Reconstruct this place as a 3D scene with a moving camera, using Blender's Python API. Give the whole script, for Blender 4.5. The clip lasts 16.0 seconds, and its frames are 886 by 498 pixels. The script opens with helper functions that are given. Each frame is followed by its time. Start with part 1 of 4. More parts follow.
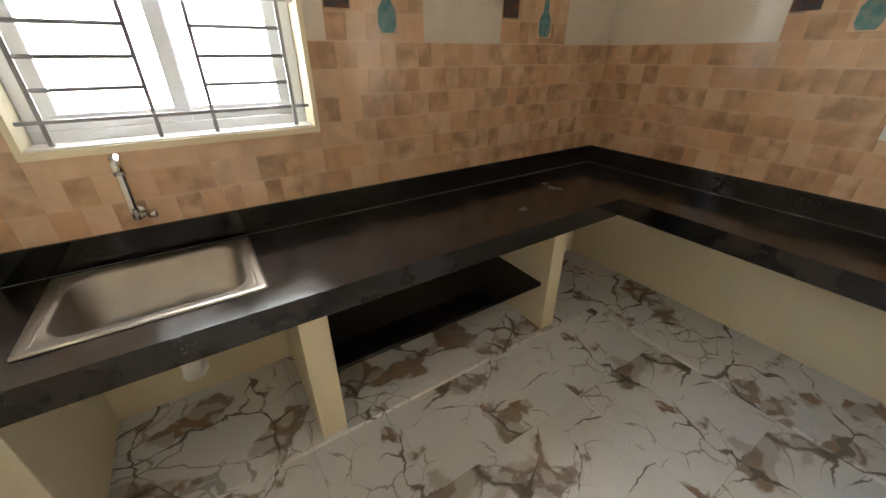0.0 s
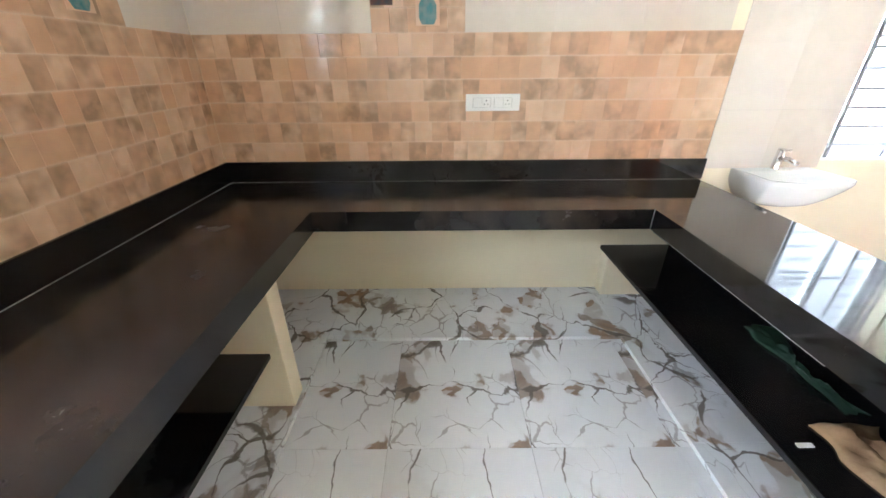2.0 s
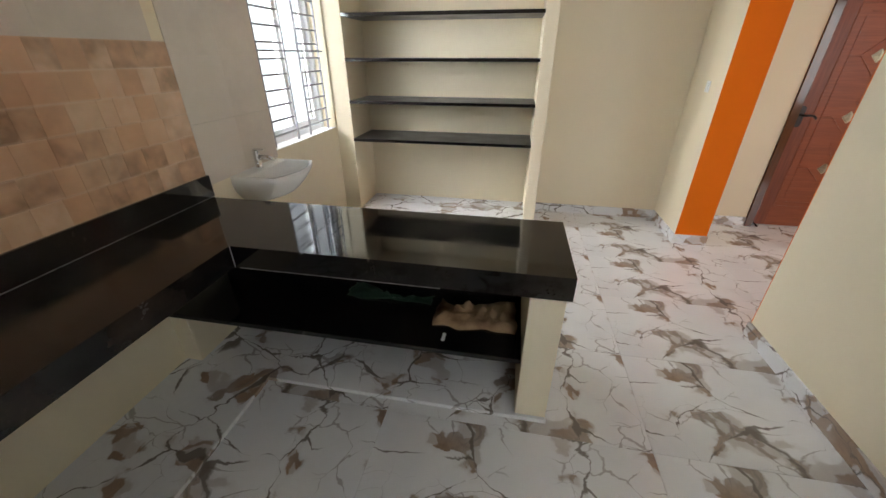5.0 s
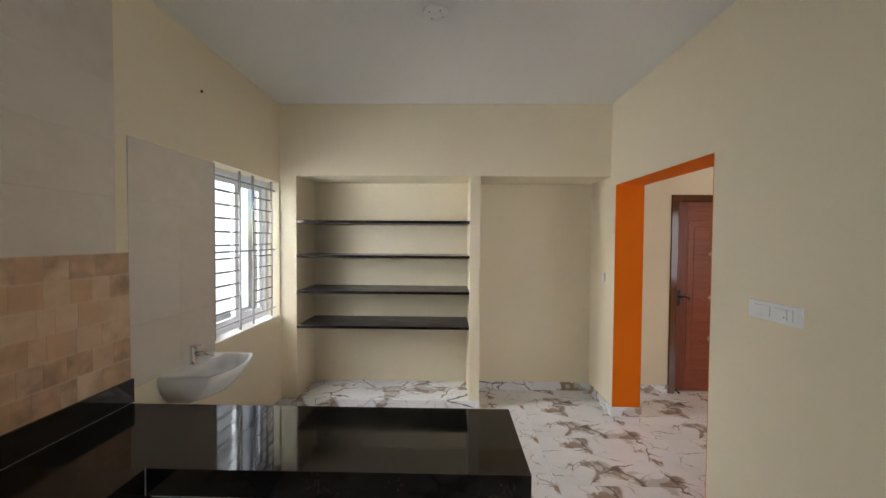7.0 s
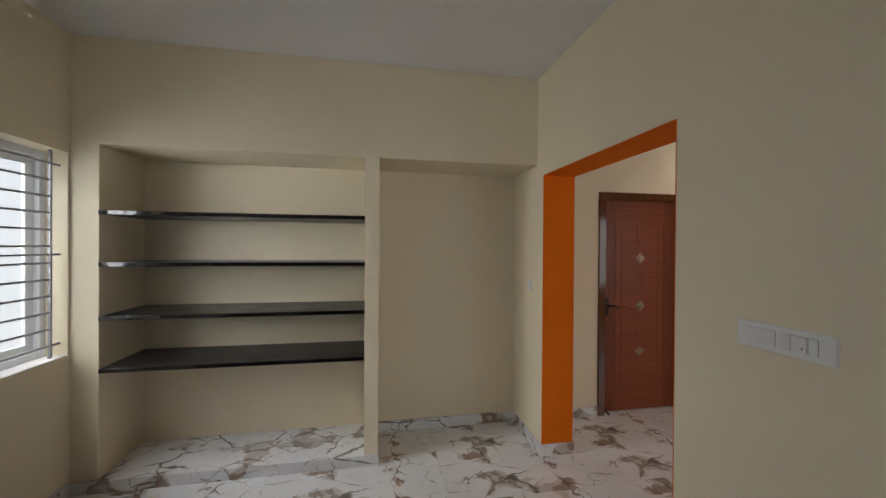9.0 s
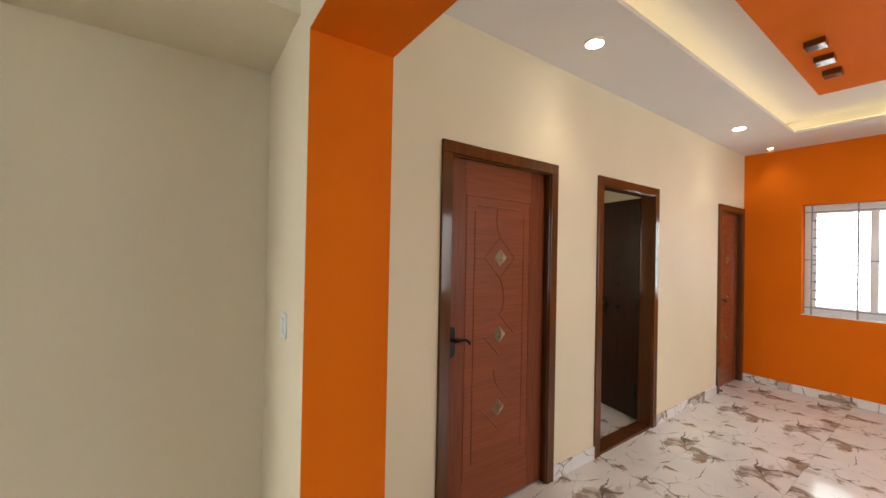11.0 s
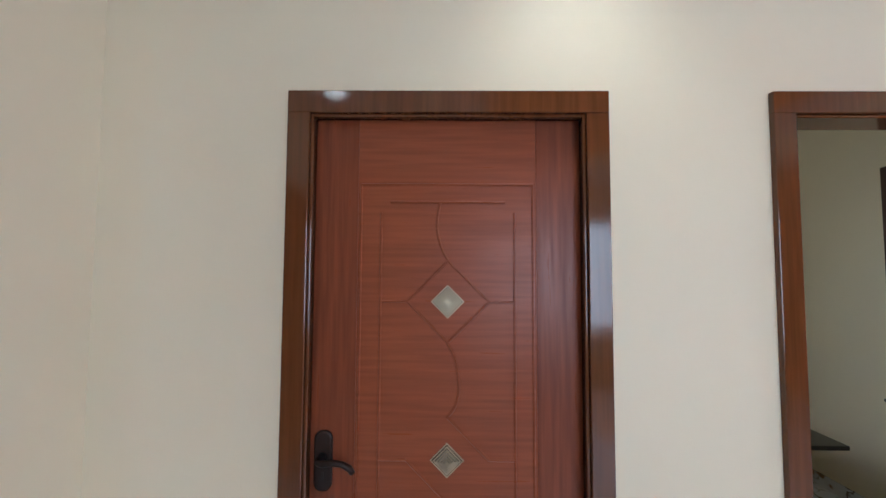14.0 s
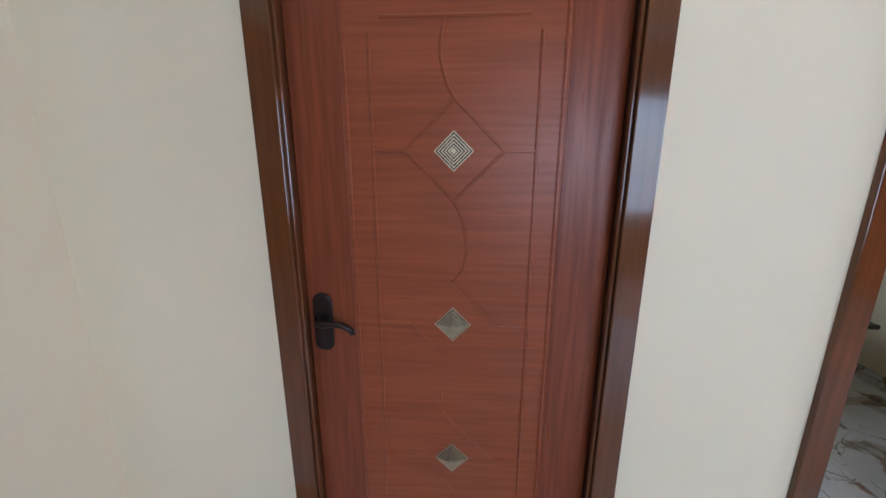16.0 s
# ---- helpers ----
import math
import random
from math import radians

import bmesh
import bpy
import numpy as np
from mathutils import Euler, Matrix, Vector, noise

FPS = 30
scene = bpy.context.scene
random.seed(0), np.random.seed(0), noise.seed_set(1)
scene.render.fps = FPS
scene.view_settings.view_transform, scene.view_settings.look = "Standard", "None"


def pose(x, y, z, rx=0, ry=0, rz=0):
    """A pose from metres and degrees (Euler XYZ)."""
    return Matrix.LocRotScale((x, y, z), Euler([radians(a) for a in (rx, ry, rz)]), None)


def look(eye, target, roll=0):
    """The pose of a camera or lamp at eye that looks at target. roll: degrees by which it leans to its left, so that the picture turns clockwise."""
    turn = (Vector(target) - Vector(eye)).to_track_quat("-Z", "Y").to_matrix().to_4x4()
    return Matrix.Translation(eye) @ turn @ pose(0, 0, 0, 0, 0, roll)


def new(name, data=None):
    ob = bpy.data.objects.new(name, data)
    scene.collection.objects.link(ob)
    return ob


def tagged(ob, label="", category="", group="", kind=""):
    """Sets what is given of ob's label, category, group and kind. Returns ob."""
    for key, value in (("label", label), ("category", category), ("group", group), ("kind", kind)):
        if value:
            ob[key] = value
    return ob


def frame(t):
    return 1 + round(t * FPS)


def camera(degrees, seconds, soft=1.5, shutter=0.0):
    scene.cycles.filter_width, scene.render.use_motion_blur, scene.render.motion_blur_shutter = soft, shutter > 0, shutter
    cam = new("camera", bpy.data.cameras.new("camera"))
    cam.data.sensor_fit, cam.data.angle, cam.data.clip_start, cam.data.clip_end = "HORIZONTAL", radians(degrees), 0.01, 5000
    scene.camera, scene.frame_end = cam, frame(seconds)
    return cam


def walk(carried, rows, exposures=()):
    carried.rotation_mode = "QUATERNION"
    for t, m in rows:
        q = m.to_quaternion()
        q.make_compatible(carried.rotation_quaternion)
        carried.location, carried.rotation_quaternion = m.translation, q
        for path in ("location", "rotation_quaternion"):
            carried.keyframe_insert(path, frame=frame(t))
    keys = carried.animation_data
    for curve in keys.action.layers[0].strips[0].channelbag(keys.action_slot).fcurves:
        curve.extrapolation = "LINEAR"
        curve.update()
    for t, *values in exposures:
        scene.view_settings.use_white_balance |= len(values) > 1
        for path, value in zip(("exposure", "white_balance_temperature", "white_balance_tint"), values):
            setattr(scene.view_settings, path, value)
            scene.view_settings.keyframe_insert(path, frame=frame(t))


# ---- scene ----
cam = camera(100.6, 16.0)
PATH = [
    (0, (2.473, 1.776, 1.528), (1.515, 0.291, 0.592), -0.1),
    (0.5, (2.421, 1.621, 1.518), (1.159, 0.381, 0.585), -0.6),
    (1, (2.39, 1.489, 1.52), (0.876, 0.581, 0.579), -0.7),
    (1.5, (2.295, 1.352, 1.474), (0.582, 0.907, 0.543), -0.1),
    (2, (2.2, 1.298, 1.426), (0.41, 1.297, 0.534), -0.5),
    (2.2, (2.109, 1.271, 1.439), (0.342, 1.471, 0.524), -0.1),
    (2.5, (2.06, 1.226, 1.458), (0.35, 1.686, 0.528), -0.3),
    (3, (1.964, 1.135, 1.46), (0.405, 1.972, 0.528), -0.8),
    (3.5, (1.825, 1.116, 1.482), (0.518, 2.283, 0.517), -0.4),
    (4, (1.735, 1.145, 1.488), (0.742, 2.584, 0.518), -0.2),
    (4.5, (1.709, 1.156, 1.496), (1.069, 2.786, 0.53), -0.0),
    (4.7, (1.701, 1.143, 1.505), (1.211, 2.823, 0.536), -0.3),
    (6.8, (1.654, 1.005, 1.649), (1.618, 2.999, 1.499), 0.4),
    (7, (1.659, 0.998, 1.657), (1.622, 2.997, 1.605), 0.4),
    (7.5, (1.658, 1.009, 1.647), (1.622, 3.008, 1.648), 0.3),
    (8, (1.672, 1.12, 1.637), (1.644, 3.119, 1.634), 0.4),
    (8.5, (1.789, 1.435, 1.624), (1.885, 3.433, 1.621), 0.2),
    (9, (1.916, 1.808, 1.612), (2.285, 3.774, 1.602), 0.4),
    (9.5, (2.117, 2.225, 1.586), (2.791, 4.108, 1.585), 0.4),
    (9.7, (2.203, 2.41, 1.58), (3.015, 4.238, 1.575), 0.4),
    (11.8, (3.433, 3.722, 1.543), (4.604, 5.342, 1.562), 1.1),
    (12, (3.563, 3.765, 1.581), (4.638, 5.451, 1.57), 1.0),
    (12.5, (3.909, 3.804, 1.579), (4.617, 5.675, 1.579), 0.8),
    (13, (4.205, 3.847, 1.576), (4.528, 5.821, 1.565), 0.7),
    (13.5, (4.419, 3.896, 1.603), (4.467, 5.895, 1.623), 0.4),
    (14, (4.518, 3.912, 1.62), (4.503, 5.91, 1.722), 0.3),
    (14.5, (4.524, 3.967, 1.613), (4.481, 5.964, 1.716), 0.4),
    (15, (4.513, 4.026, 1.575), (4.486, 6.025, 1.518), 0.4),
    (15.5, (4.546, 4.063, 1.535), (4.454, 6.041, 1.253), 0.1),
    (16, (4.556, 4.087, 1.496), (4.437, 6.028, 1.022), -0.0),
]
EXPOSURES = [(0, 1.05, 6900, 12), (0.5, 1.3, 6900, 12), (1, 1.72, 6900, 12), (1.5, 2.35, 6200, 12), (2, 2.2, 5700, 11), (2.5, 1.35, 6200, 12), (3.5, 0.87, 6500, 12), (4.5, 0.4, 6500, 12), (7, -0.2, 6600, 13), (7.5, -0.35, 6600, 13), (8, -0.42, 6600, 13), (8.5, -0.7, 6600, 13), (9, -0.87, 6600, 13), (9.5, 0.0, 6700, 12),
             (12, 0.05, 6800, 8), (12.5, 0.02, 6200, 6), (13.2, 0.2, 5500, 6), (14, 0.24, 5000, 5), (15, 0.2, 4800, 5), (16, 0.3, 4850, 5)]
walk(cam, [(t, look(eye, target, roll)) for t, eye, target, roll in PATH], EXPOSURES)

# ---- world and light ----
world = bpy.data.worlds.new("sky")
scene.world = world
world.use_nodes = True
wn = world.node_tree.nodes
sky = wn.new("ShaderNodeTexSky")
sky.sky_type = 'NISHITA'
sky.sun_disc = False
sky.sun_elevation = radians(52)
sky.sun_rotation = radians(200)
wn["Background"].inputs[1].default_value = 0.15
world.node_tree.links.new(sky.outputs[0], wn["Background"].inputs[0])

sun = new("sun", bpy.data.lights.new("sun", 'SUN'))
sun.data.energy, sun.data.angle, sun.data.color = 1.2, radians(12), (1.0, 0.96, 0.9)
sun.matrix_world = look((0, 0, 10), (2.4, 6.5, 0))


def area_lamp(name, eye, target, w, h, watts, color=(0.93, 0.97, 1.0)):
    lamp = new(name, bpy.data.lights.new(name, 'AREA'))
    lamp.data.shape, lamp.data.size, lamp.data.size_y = 'RECTANGLE', w, h
    lamp.data.energy, lamp.data.color = watts, color
    lamp.matrix_world = look(eye, target)
    return lamp


# daylight standing in the window openings
area_lamp("daylight_kitchen", (2.4975, -0.36, 1.78), (2.4975, 1.5, 1.28), 1.1, 1.0, 36)
area_lamp("daylight_dining", (-0.68, 3.72, 1.92), (0.92, 4.52, 0.80), 1.4, 1.3, 175)
area_lamp("daylight_hall_east", (8.935, 3.935, 1.532), (7, 3.935, 1.532), 1.05, 1.24, 22)
area_lamp("daylight_hall_south", (6.2, 0.62, 1.5), (6.0, 3, 1.0), 2.1, 1.5, 42)

# added fill lamp at an unseen opening, only to brighten the dim room
area_lamp("small_room_fill", (5.13, 6.05, 1.55), (7, 6.1, 1.2), 0.6, 0.8, 4, (1.0, 0.93, 0.75))


def downlight_beam(x, y, z, watts):
    lamp = new("downlight_beam", bpy.data.lights.new("downlight_beam", 'SPOT'))
    lamp.data.energy, lamp.data.spot_size, lamp.data.spot_blend = watts, radians(110), 0.8
    lamp.data.shadow_soft_size, lamp.data.color = 0.05, (1.0, 0.9, 0.72)
    lamp.matrix_world = look((x, y, z), (x, y, 0))


for lx, ly in ((4.93, 4.69), (7.41, 4.69)):
    downlight_beam(lx, ly, 2.805, 11)
for lx in (3.75, 8.36):
    downlight_beam(lx, 3.6, 2.805, 5)
downlight_beam(8.51, 4.71, 2.805, 4)


# ---- materials ----
def material(name, color, rough=0.5, metal=0.0, vary=0.0, scale=3.0, bump=0.0, bump_scale=60.0, spec=0.5, color2=None):
    """Plain surface with broad mottling, fine grain and relief."""
    m = bpy.data.materials.new(name)
    m.use_nodes = True
    nt = m.node_tree
    b = nt.nodes["Principled BSDF"]
    b.inputs["Base Color"].default_value = (*color, 1)
    b.inputs["Roughness"].default_value = rough
    b.inputs["Metallic"].default_value = metal
    b.inputs["Specular IOR Level"].default_value = spec
    co = nt.nodes.new("ShaderNodeTexCoord").outputs["Object"]
    if vary or color2:
        n = nt.nodes.new("ShaderNodeTexNoise")
        n.inputs["Scale"].default_value, n.inputs["Detail"].default_value = scale, 6
        nt.links.new(co, n.inputs["Vector"])
        mix = nt.nodes.new("ShaderNodeMix")
        mix.data_type = 'RGBA'
        c2 = color2 or tuple(c * (1 - vary) for c in color)
        mix.inputs[6].default_value, mix.inputs[7].default_value = (*color, 1), (*c2, 1)
        ramp = nt.nodes.new("ShaderNodeMapRange")
        ramp.inputs[1].default_value, ramp.inputs[2].default_value = 0.35, 0.68
        nt.links.new(n.outputs[0], ramp.inputs[0])
        nt.links.new(ramp.outputs[0], mix.inputs[0])
        nt.links.new(mix.outputs[2], b.inputs["Base Color"])
        rr = nt.nodes.new("ShaderNodeMapRange")
        rr.inputs[3].default_value, rr.inputs[4].default_value = rough * 0.85, min(1, rough * 1.2)
        nt.links.new(n.outputs[0], rr.inputs[0])
        nt.links.new(rr.outputs[0], b.inputs["Roughness"])
    if bump:
        n2 = nt.nodes.new("ShaderNodeTexNoise")
        n2.inputs["Scale"].default_value, n2.inputs["Detail"].default_value = bump_scale, 4
        nt.links.new(co, n2.inputs["Vector"])
        bp = nt.nodes.new("ShaderNodeBump")
        bp.inputs["Strength"].default_value, bp.inputs["Distance"].default_value = bump, 0.004
        nt.links.new(n2.outputs[0], bp.inputs["Height"])
        nt.links.new(bp.outputs[0], b.inputs["Normal"])
    return m


CREAM = material("cream_paint", (0.80, 0.71, 0.525), 0.6, vary=0.05, scale=1.2, bump=0.12, bump_scale=45)
WHITE_PAINT = material("white_paint", (0.80, 0.79, 0.77), 0.6, vary=0.04, scale=1.0, bump=0.08)
ORANGE = material("orange_paint", (0.74, 0.155, 0.001), 0.75, spec=0.2, vary=0.06, scale=1.5, bump=0.12, bump_scale=45)
STEEL = material("brushed_steel", (0.40, 0.37, 0.335), 0.34, 1.0, vary=0.12, scale=8, bump=0.05, bump_scale=200)
CHROME = material("chrome", (0.75, 0.75, 0.76), 0.1, 1.0, vary=0.05, scale=20)
CERAMIC = material("white_ceramic", (0.82, 0.82, 0.80), 0.12, vary=0.02, scale=5)
PLASTIC = material("white_plastic", (0.80, 0.80, 0.78), 0.3, vary=0.03, scale=9)
RECESS_GREY = material("shadow_gap", (0.27, 0.27, 0.26), 0.5, vary=0.1)
UPVC = material("white_upvc", (0.78, 0.80, 0.82), 0.25, vary=0.03, scale=4)
IRON = material("painted_iron_bar", (0.30, 0.30, 0.32), 0.4, vary=0.15, scale=14, bump=0.1)
BRONZE = material("dark_bronze", (0.035, 0.025, 0.022), 0.32, 0.7, vary=0.3, scale=30)
BRASS = material("antique_brass", (0.60, 0.50, 0.34), 0.33, 1.0, vary=0.2, scale=40)
BRASS_DARK = material("brass_recess", (0.10, 0.07, 0.045), 0.5, 0.6, vary=0.2, scale=40)
CAULK = material("white_cement_joint", (0.30, 0.30, 0.29), 0.8, vary=0.5, scale=25)
FLOOR_GROUT = material("floor_grout", (0.50, 0.48, 0.46), 0.85, vary=0.2, scale=10)
CLOTH = material("tan_cloth", (0.44, 0.29, 0.155), 0.9, scale=9, color2=(0.17, 0.085, 0.04), bump=0.3)
GREEN_CLOTH = material("green_cloth", (0.010, 0.040, 0.018), 0.85, vary=0.4, scale=9, bump=0.3)
GROUND = material("bare_ground", (0.35, 0.31, 0.26), 0.9, vary=0.3, scale=0.5)
# near-black for small marks and drawn holes, whose inner shade is put into the colour
DARK_SPOT = material("dark_hole", (0.03, 0.028, 0.025), 0.9, vary=0.2)


def glow(name, color, strength):
    m = bpy.data.materials.new(name)
    m.use_nodes = True
    b = m.node_tree.nodes["Principled BSDF"]
    b.inputs["Base Color"].default_value = (0.8, 0.8, 0.8, 1)
    b.inputs["Emission Color"].default_value = (*color, 1)
    b.inputs["Emission Strength"].default_value = strength
    return m


LED_DISC = glow("led_disc", (1.0, 0.93, 0.80), 24)
LED_STRIP = glow("led_strip", (1.0, 0.74, 0.30), 3.2)


DAY_GLOW = glow("day_glow", (0.95, 0.98, 1.0), 1.3)


def glass():
    m = bpy.data.materials.new("window_glass")
    m.use_nodes = True
    b = m.node_tree.nodes["Principled BSDF"]
    b.inputs["Base Color"].default_value = (0.93, 0.97, 0.97, 1)
    b.inputs["Transmission Weight"].default_value = 1.0
    b.inputs["Roughness"].default_value = 0.02
    b.inputs["IOR"].default_value = 1.45
    return m


GLASS = glass()


def node_kit(name):
    m = bpy.data.materials.new(name)
    m.use_nodes = True
    nt = m.node_tree

    def add(kind, **props):
        n = nt.nodes.new("ShaderNode" + kind)
        for k, v in props.items():
            n.inputs[int(k[1:])].default_value = v
        return n

    def link(a, b):
        nt.links.new(a, b)
    return m, nt.nodes["Principled BSDF"], add, link


def mixer(add, link, fac, a, b):
    n = add("Mix")
    n.data_type = 'RGBA'
    for socket, v in ((n.inputs[0], fac), (n.inputs[6], a), (n.inputs[7], b)):
        if isinstance(v, tuple):
            socket.default_value = (*v, 1)
        elif isinstance(v, float):
            socket.default_value = v
        else:
            link(v, socket)
    return n.outputs[2]


def ranged(add, link, value, lo, hi, a=0.0, b=1.0):
    n = add("MapRange", i1=lo, i2=hi, i3=a, i4=b)
    link(value, n.inputs[0])
    return n.outputs[0]


def times(add, link, a, b):
    n = add("Math")
    n.operation = 'MULTIPLY'
    link(a, n.inputs[0])
    link(b, n.inputs[1])
    return n.outputs[0]


def marble():
    """White vitrified tile printed with tapering dark veins and torn brown patches; the print repeats from tile to tile."""
    m, bsdf, add, link = node_kit("printed_marble_tile")
    co0 = add("TexCoord").outputs["Object"]

    def math(op, a, b):
        n = add("Math")
        n.operation = op
        for socket, v in zip(n.inputs, (a, b)):
            if isinstance(v, (int, float)):
                socket.default_value = v
            else:
                link(v, socket)
        return n.outputs[0]
    mp = add("Mapping")
    link(co0, mp.inputs[0])
    mp.inputs["Rotation"].default_value = (0, 0, radians(38))
    mp.inputs["Scale"].default_value = (0.9, 1.1, 1.0)
    co = mp.outputs[0]

    def bend(source, scale, detail, amount):
        w = add("TexNoise", i2=scale, i3=detail)
        link(source, w.inputs["Vector"])
        n = add("VectorMath")
        n.operation = 'MULTIPLY_ADD'
        link(w.outputs["Color"], n.inputs[0])
        n.inputs[1].default_value = (amount, amount, 0.0)
        link(source, n.inputs[2])
        return n.outputs[0]
    pos = bend(bend(co, 2.2, 2.0, 0.38), 10.0, 4.0, 0.10)
    rough_pos = bend(co, 8.0, 4.0, 0.12)

    def field(scale, detail, source):
        n = add("TexNoise", i2=scale, i3=detail)
        link(source, n.inputs["Vector"])
        return n.outputs[0]

    def edge(scale):
        v = add("TexVoronoi")
        v.feature = 'DISTANCE_TO_EDGE'
        v.inputs["Scale"].default_value = scale
        link(pos, v.inputs["Vector"])
        return v.outputs["Distance"]
    big, small = edge(2.7), edge(6.8)

    def tapering(dist, source, lo, gain, soft):
        """Line along cell edges, swelling and fading out with a broad noise."""
        half = math('MULTIPLY', math('SUBTRACT', source, lo), gain)
        return ranged(add, link, math('SUBTRACT', dist, half), 0.0, soft, 1.0, 0.0)
    vein = tapering(big, field(4.5, 3.0, co), 0.48, 0.11, 0.012)
    fine = tapering(small, field(2.8, 3.0, co), 0.53, 0.22, 0.02)
    torn = field(3.7, 3.0, rough_pos)
    patch = ranged(add, link, math('SUBTRACT', torn, math('MULTIPLY', big, 0.14)), 0.538, 0.558)
    halo = ranged(add, link, math('SUBTRACT', torn, math('MULTIPLY', big, 0.20)), 0.49, 0.60, 0.0, 0.5)
    flakes = ranged(add, link, math('SUBTRACT', small, math('MULTIPLY', field(7.0, 4.0, co), 0.5)), -0.14, -0.10)
    soft = ranged(add, link, field(1.7, 4.0, pos), 0.35, 0.7)
    base = mixer(add, link, soft, (0.82, 0.82, 0.82), (0.70, 0.70, 0.705))
    taupe = mixer(add, link, ranged(add, link, field(2.6, 2.0, co), 0.42, 0.58), (0.36, 0.25, 0.175), (0.40, 0.345, 0.30))
    taupe = mixer(add, link, ranged(add, link, field(16.0, 5.0, pos), 0.42, 0.66, 0.0, 0.45), taupe, (0.20, 0.15, 0.12))
    c = mixer(add, link, halo, base, (0.50, 0.46, 0.43))
    c = mixer(add, link, math('MULTIPLY', patch, math('SUBTRACT', 1.0, math('MULTIPLY', flakes, 0.65))), c, taupe)
    c = mixer(add, link, math('MULTIPLY', fine, 0.6), c, (0.26, 0.225, 0.20))
    c = mixer(add, link, math('MULTIPLY', vein, 0.88), c, (0.16, 0.132, 0.112))
    link(c, bsdf.inputs["Base Color"])
    link(ranged(add, link, soft, 0.0, 1.0, 0.09, 0.15), bsdf.inputs["Roughness"])
    return m


def granite(name, dust, rough0, rough1):
    m, bsdf, add, link = node_kit(name)
    co = add("TexCoord").outputs["Object"]
    n = add("TexNoise", i2=85.0, i3=5.0)
    link(co, n.inputs["Vector"])
    big = add("TexNoise", i2=5.0, i3=7.0)
    link(co, big.inputs["Vector"])
    c = mixer(add, link, ranged(add, link, n.outputs[0], 0.55, 0.8), (0.006, 0.006, 0.007), (0.022, 0.018, 0.015))
    c = mixer(add, link, ranged(add, link, big.outputs[0], 0.38, 0.75, 0.0, dust), c, (0.055, 0.039, 0.030))
    link(c, bsdf.inputs["Base Color"])
    link(ranged(add, link, big.outputs[0], 0.35, 0.75, rough0, rough1), bsdf.inputs["Roughness"])
    return m


def wall_tile(name, light, warm, dark, relief, pale_edge):
    """Glazed tile, cloudy across the piece, every piece of another tone, paler towards its upper and lower edge."""
    m, bsdf, add, link = node_kit(name)
    co = add("TexCoord").outputs["Object"]
    rnd = add("ObjectInfo").outputs["Random"]
    comb = add("CombineXYZ")
    mul = add("Math", i1=37.0)
    mul.operation = 'MULTIPLY'
    link(rnd, mul.inputs[0])
    link(mul.outputs[0], comb.inputs[0])
    link(mul.outputs[0], comb.inputs[2])
    shift = add("VectorMath")
    link(co, shift.inputs[0])
    link(comb.outputs[0], shift.inputs[1])
    pos = shift.outputs[0]

    def field(scale, detail):
        n = add("TexNoise", i2=scale, i3=detail)
        link(pos, n.inputs["Vector"])
        return n.outputs[0]

    def scatter(k):
        a = add("Math", i1=k)
        a.operation = 'MULTIPLY'
        link(rnd, a.inputs[0])
        f = add("Math")
        f.operation = 'FRACT'
        link(a.outputs[0], f.inputs[0])
        return f.outputs[0]
    cloud = field(9.0, 2.0)
    mottle = field(26.0, 4.0)
    c = mixer(add, link, ranged(add, link, scatter(13.7), 0.25, 0.75, 0.0, 0.9), light, warm)
    deep = times(add, link, ranged(add, link, scatter(7.31), 0.25, 0.75, 0.25, 0.95), ranged(add, link, cloud, 0.34, 0.62, 0.05, 1.0))
    c = mixer(add, link, deep, c, dark)
    c = mixer(add, link, ranged(add, link, mottle, 0.48, 0.72, 0.0, 0.45), c, warm)
    if pale_edge:
        sep = add("SeparateXYZ")
        link(co, sep.inputs[0])
        up = add("Math")
        up.operation = 'ABSOLUTE'
        link(sep.outputs[2], up.inputs[0])
        c = mixer(add, link, ranged(add, link, up.outputs[0], 0.047, 0.0545, 0.0, pale_edge), c, (0.78, 0.58, 0.42))
    link(c, bsdf.inputs["Base Color"])
    bsdf.inputs["Roughness"].default_value = 0.09
    bsdf.inputs["Specular IOR Level"].default_value = 0.7
    bp = add("Bump")
    bp.inputs["Strength"].default_value, bp.inputs["Distance"].default_value = relief, 0.006
    link(field(17.0, 1.0), bp.inputs["Height"])
    link(bp.outputs[0], bsdf.inputs["Normal"])
    return m


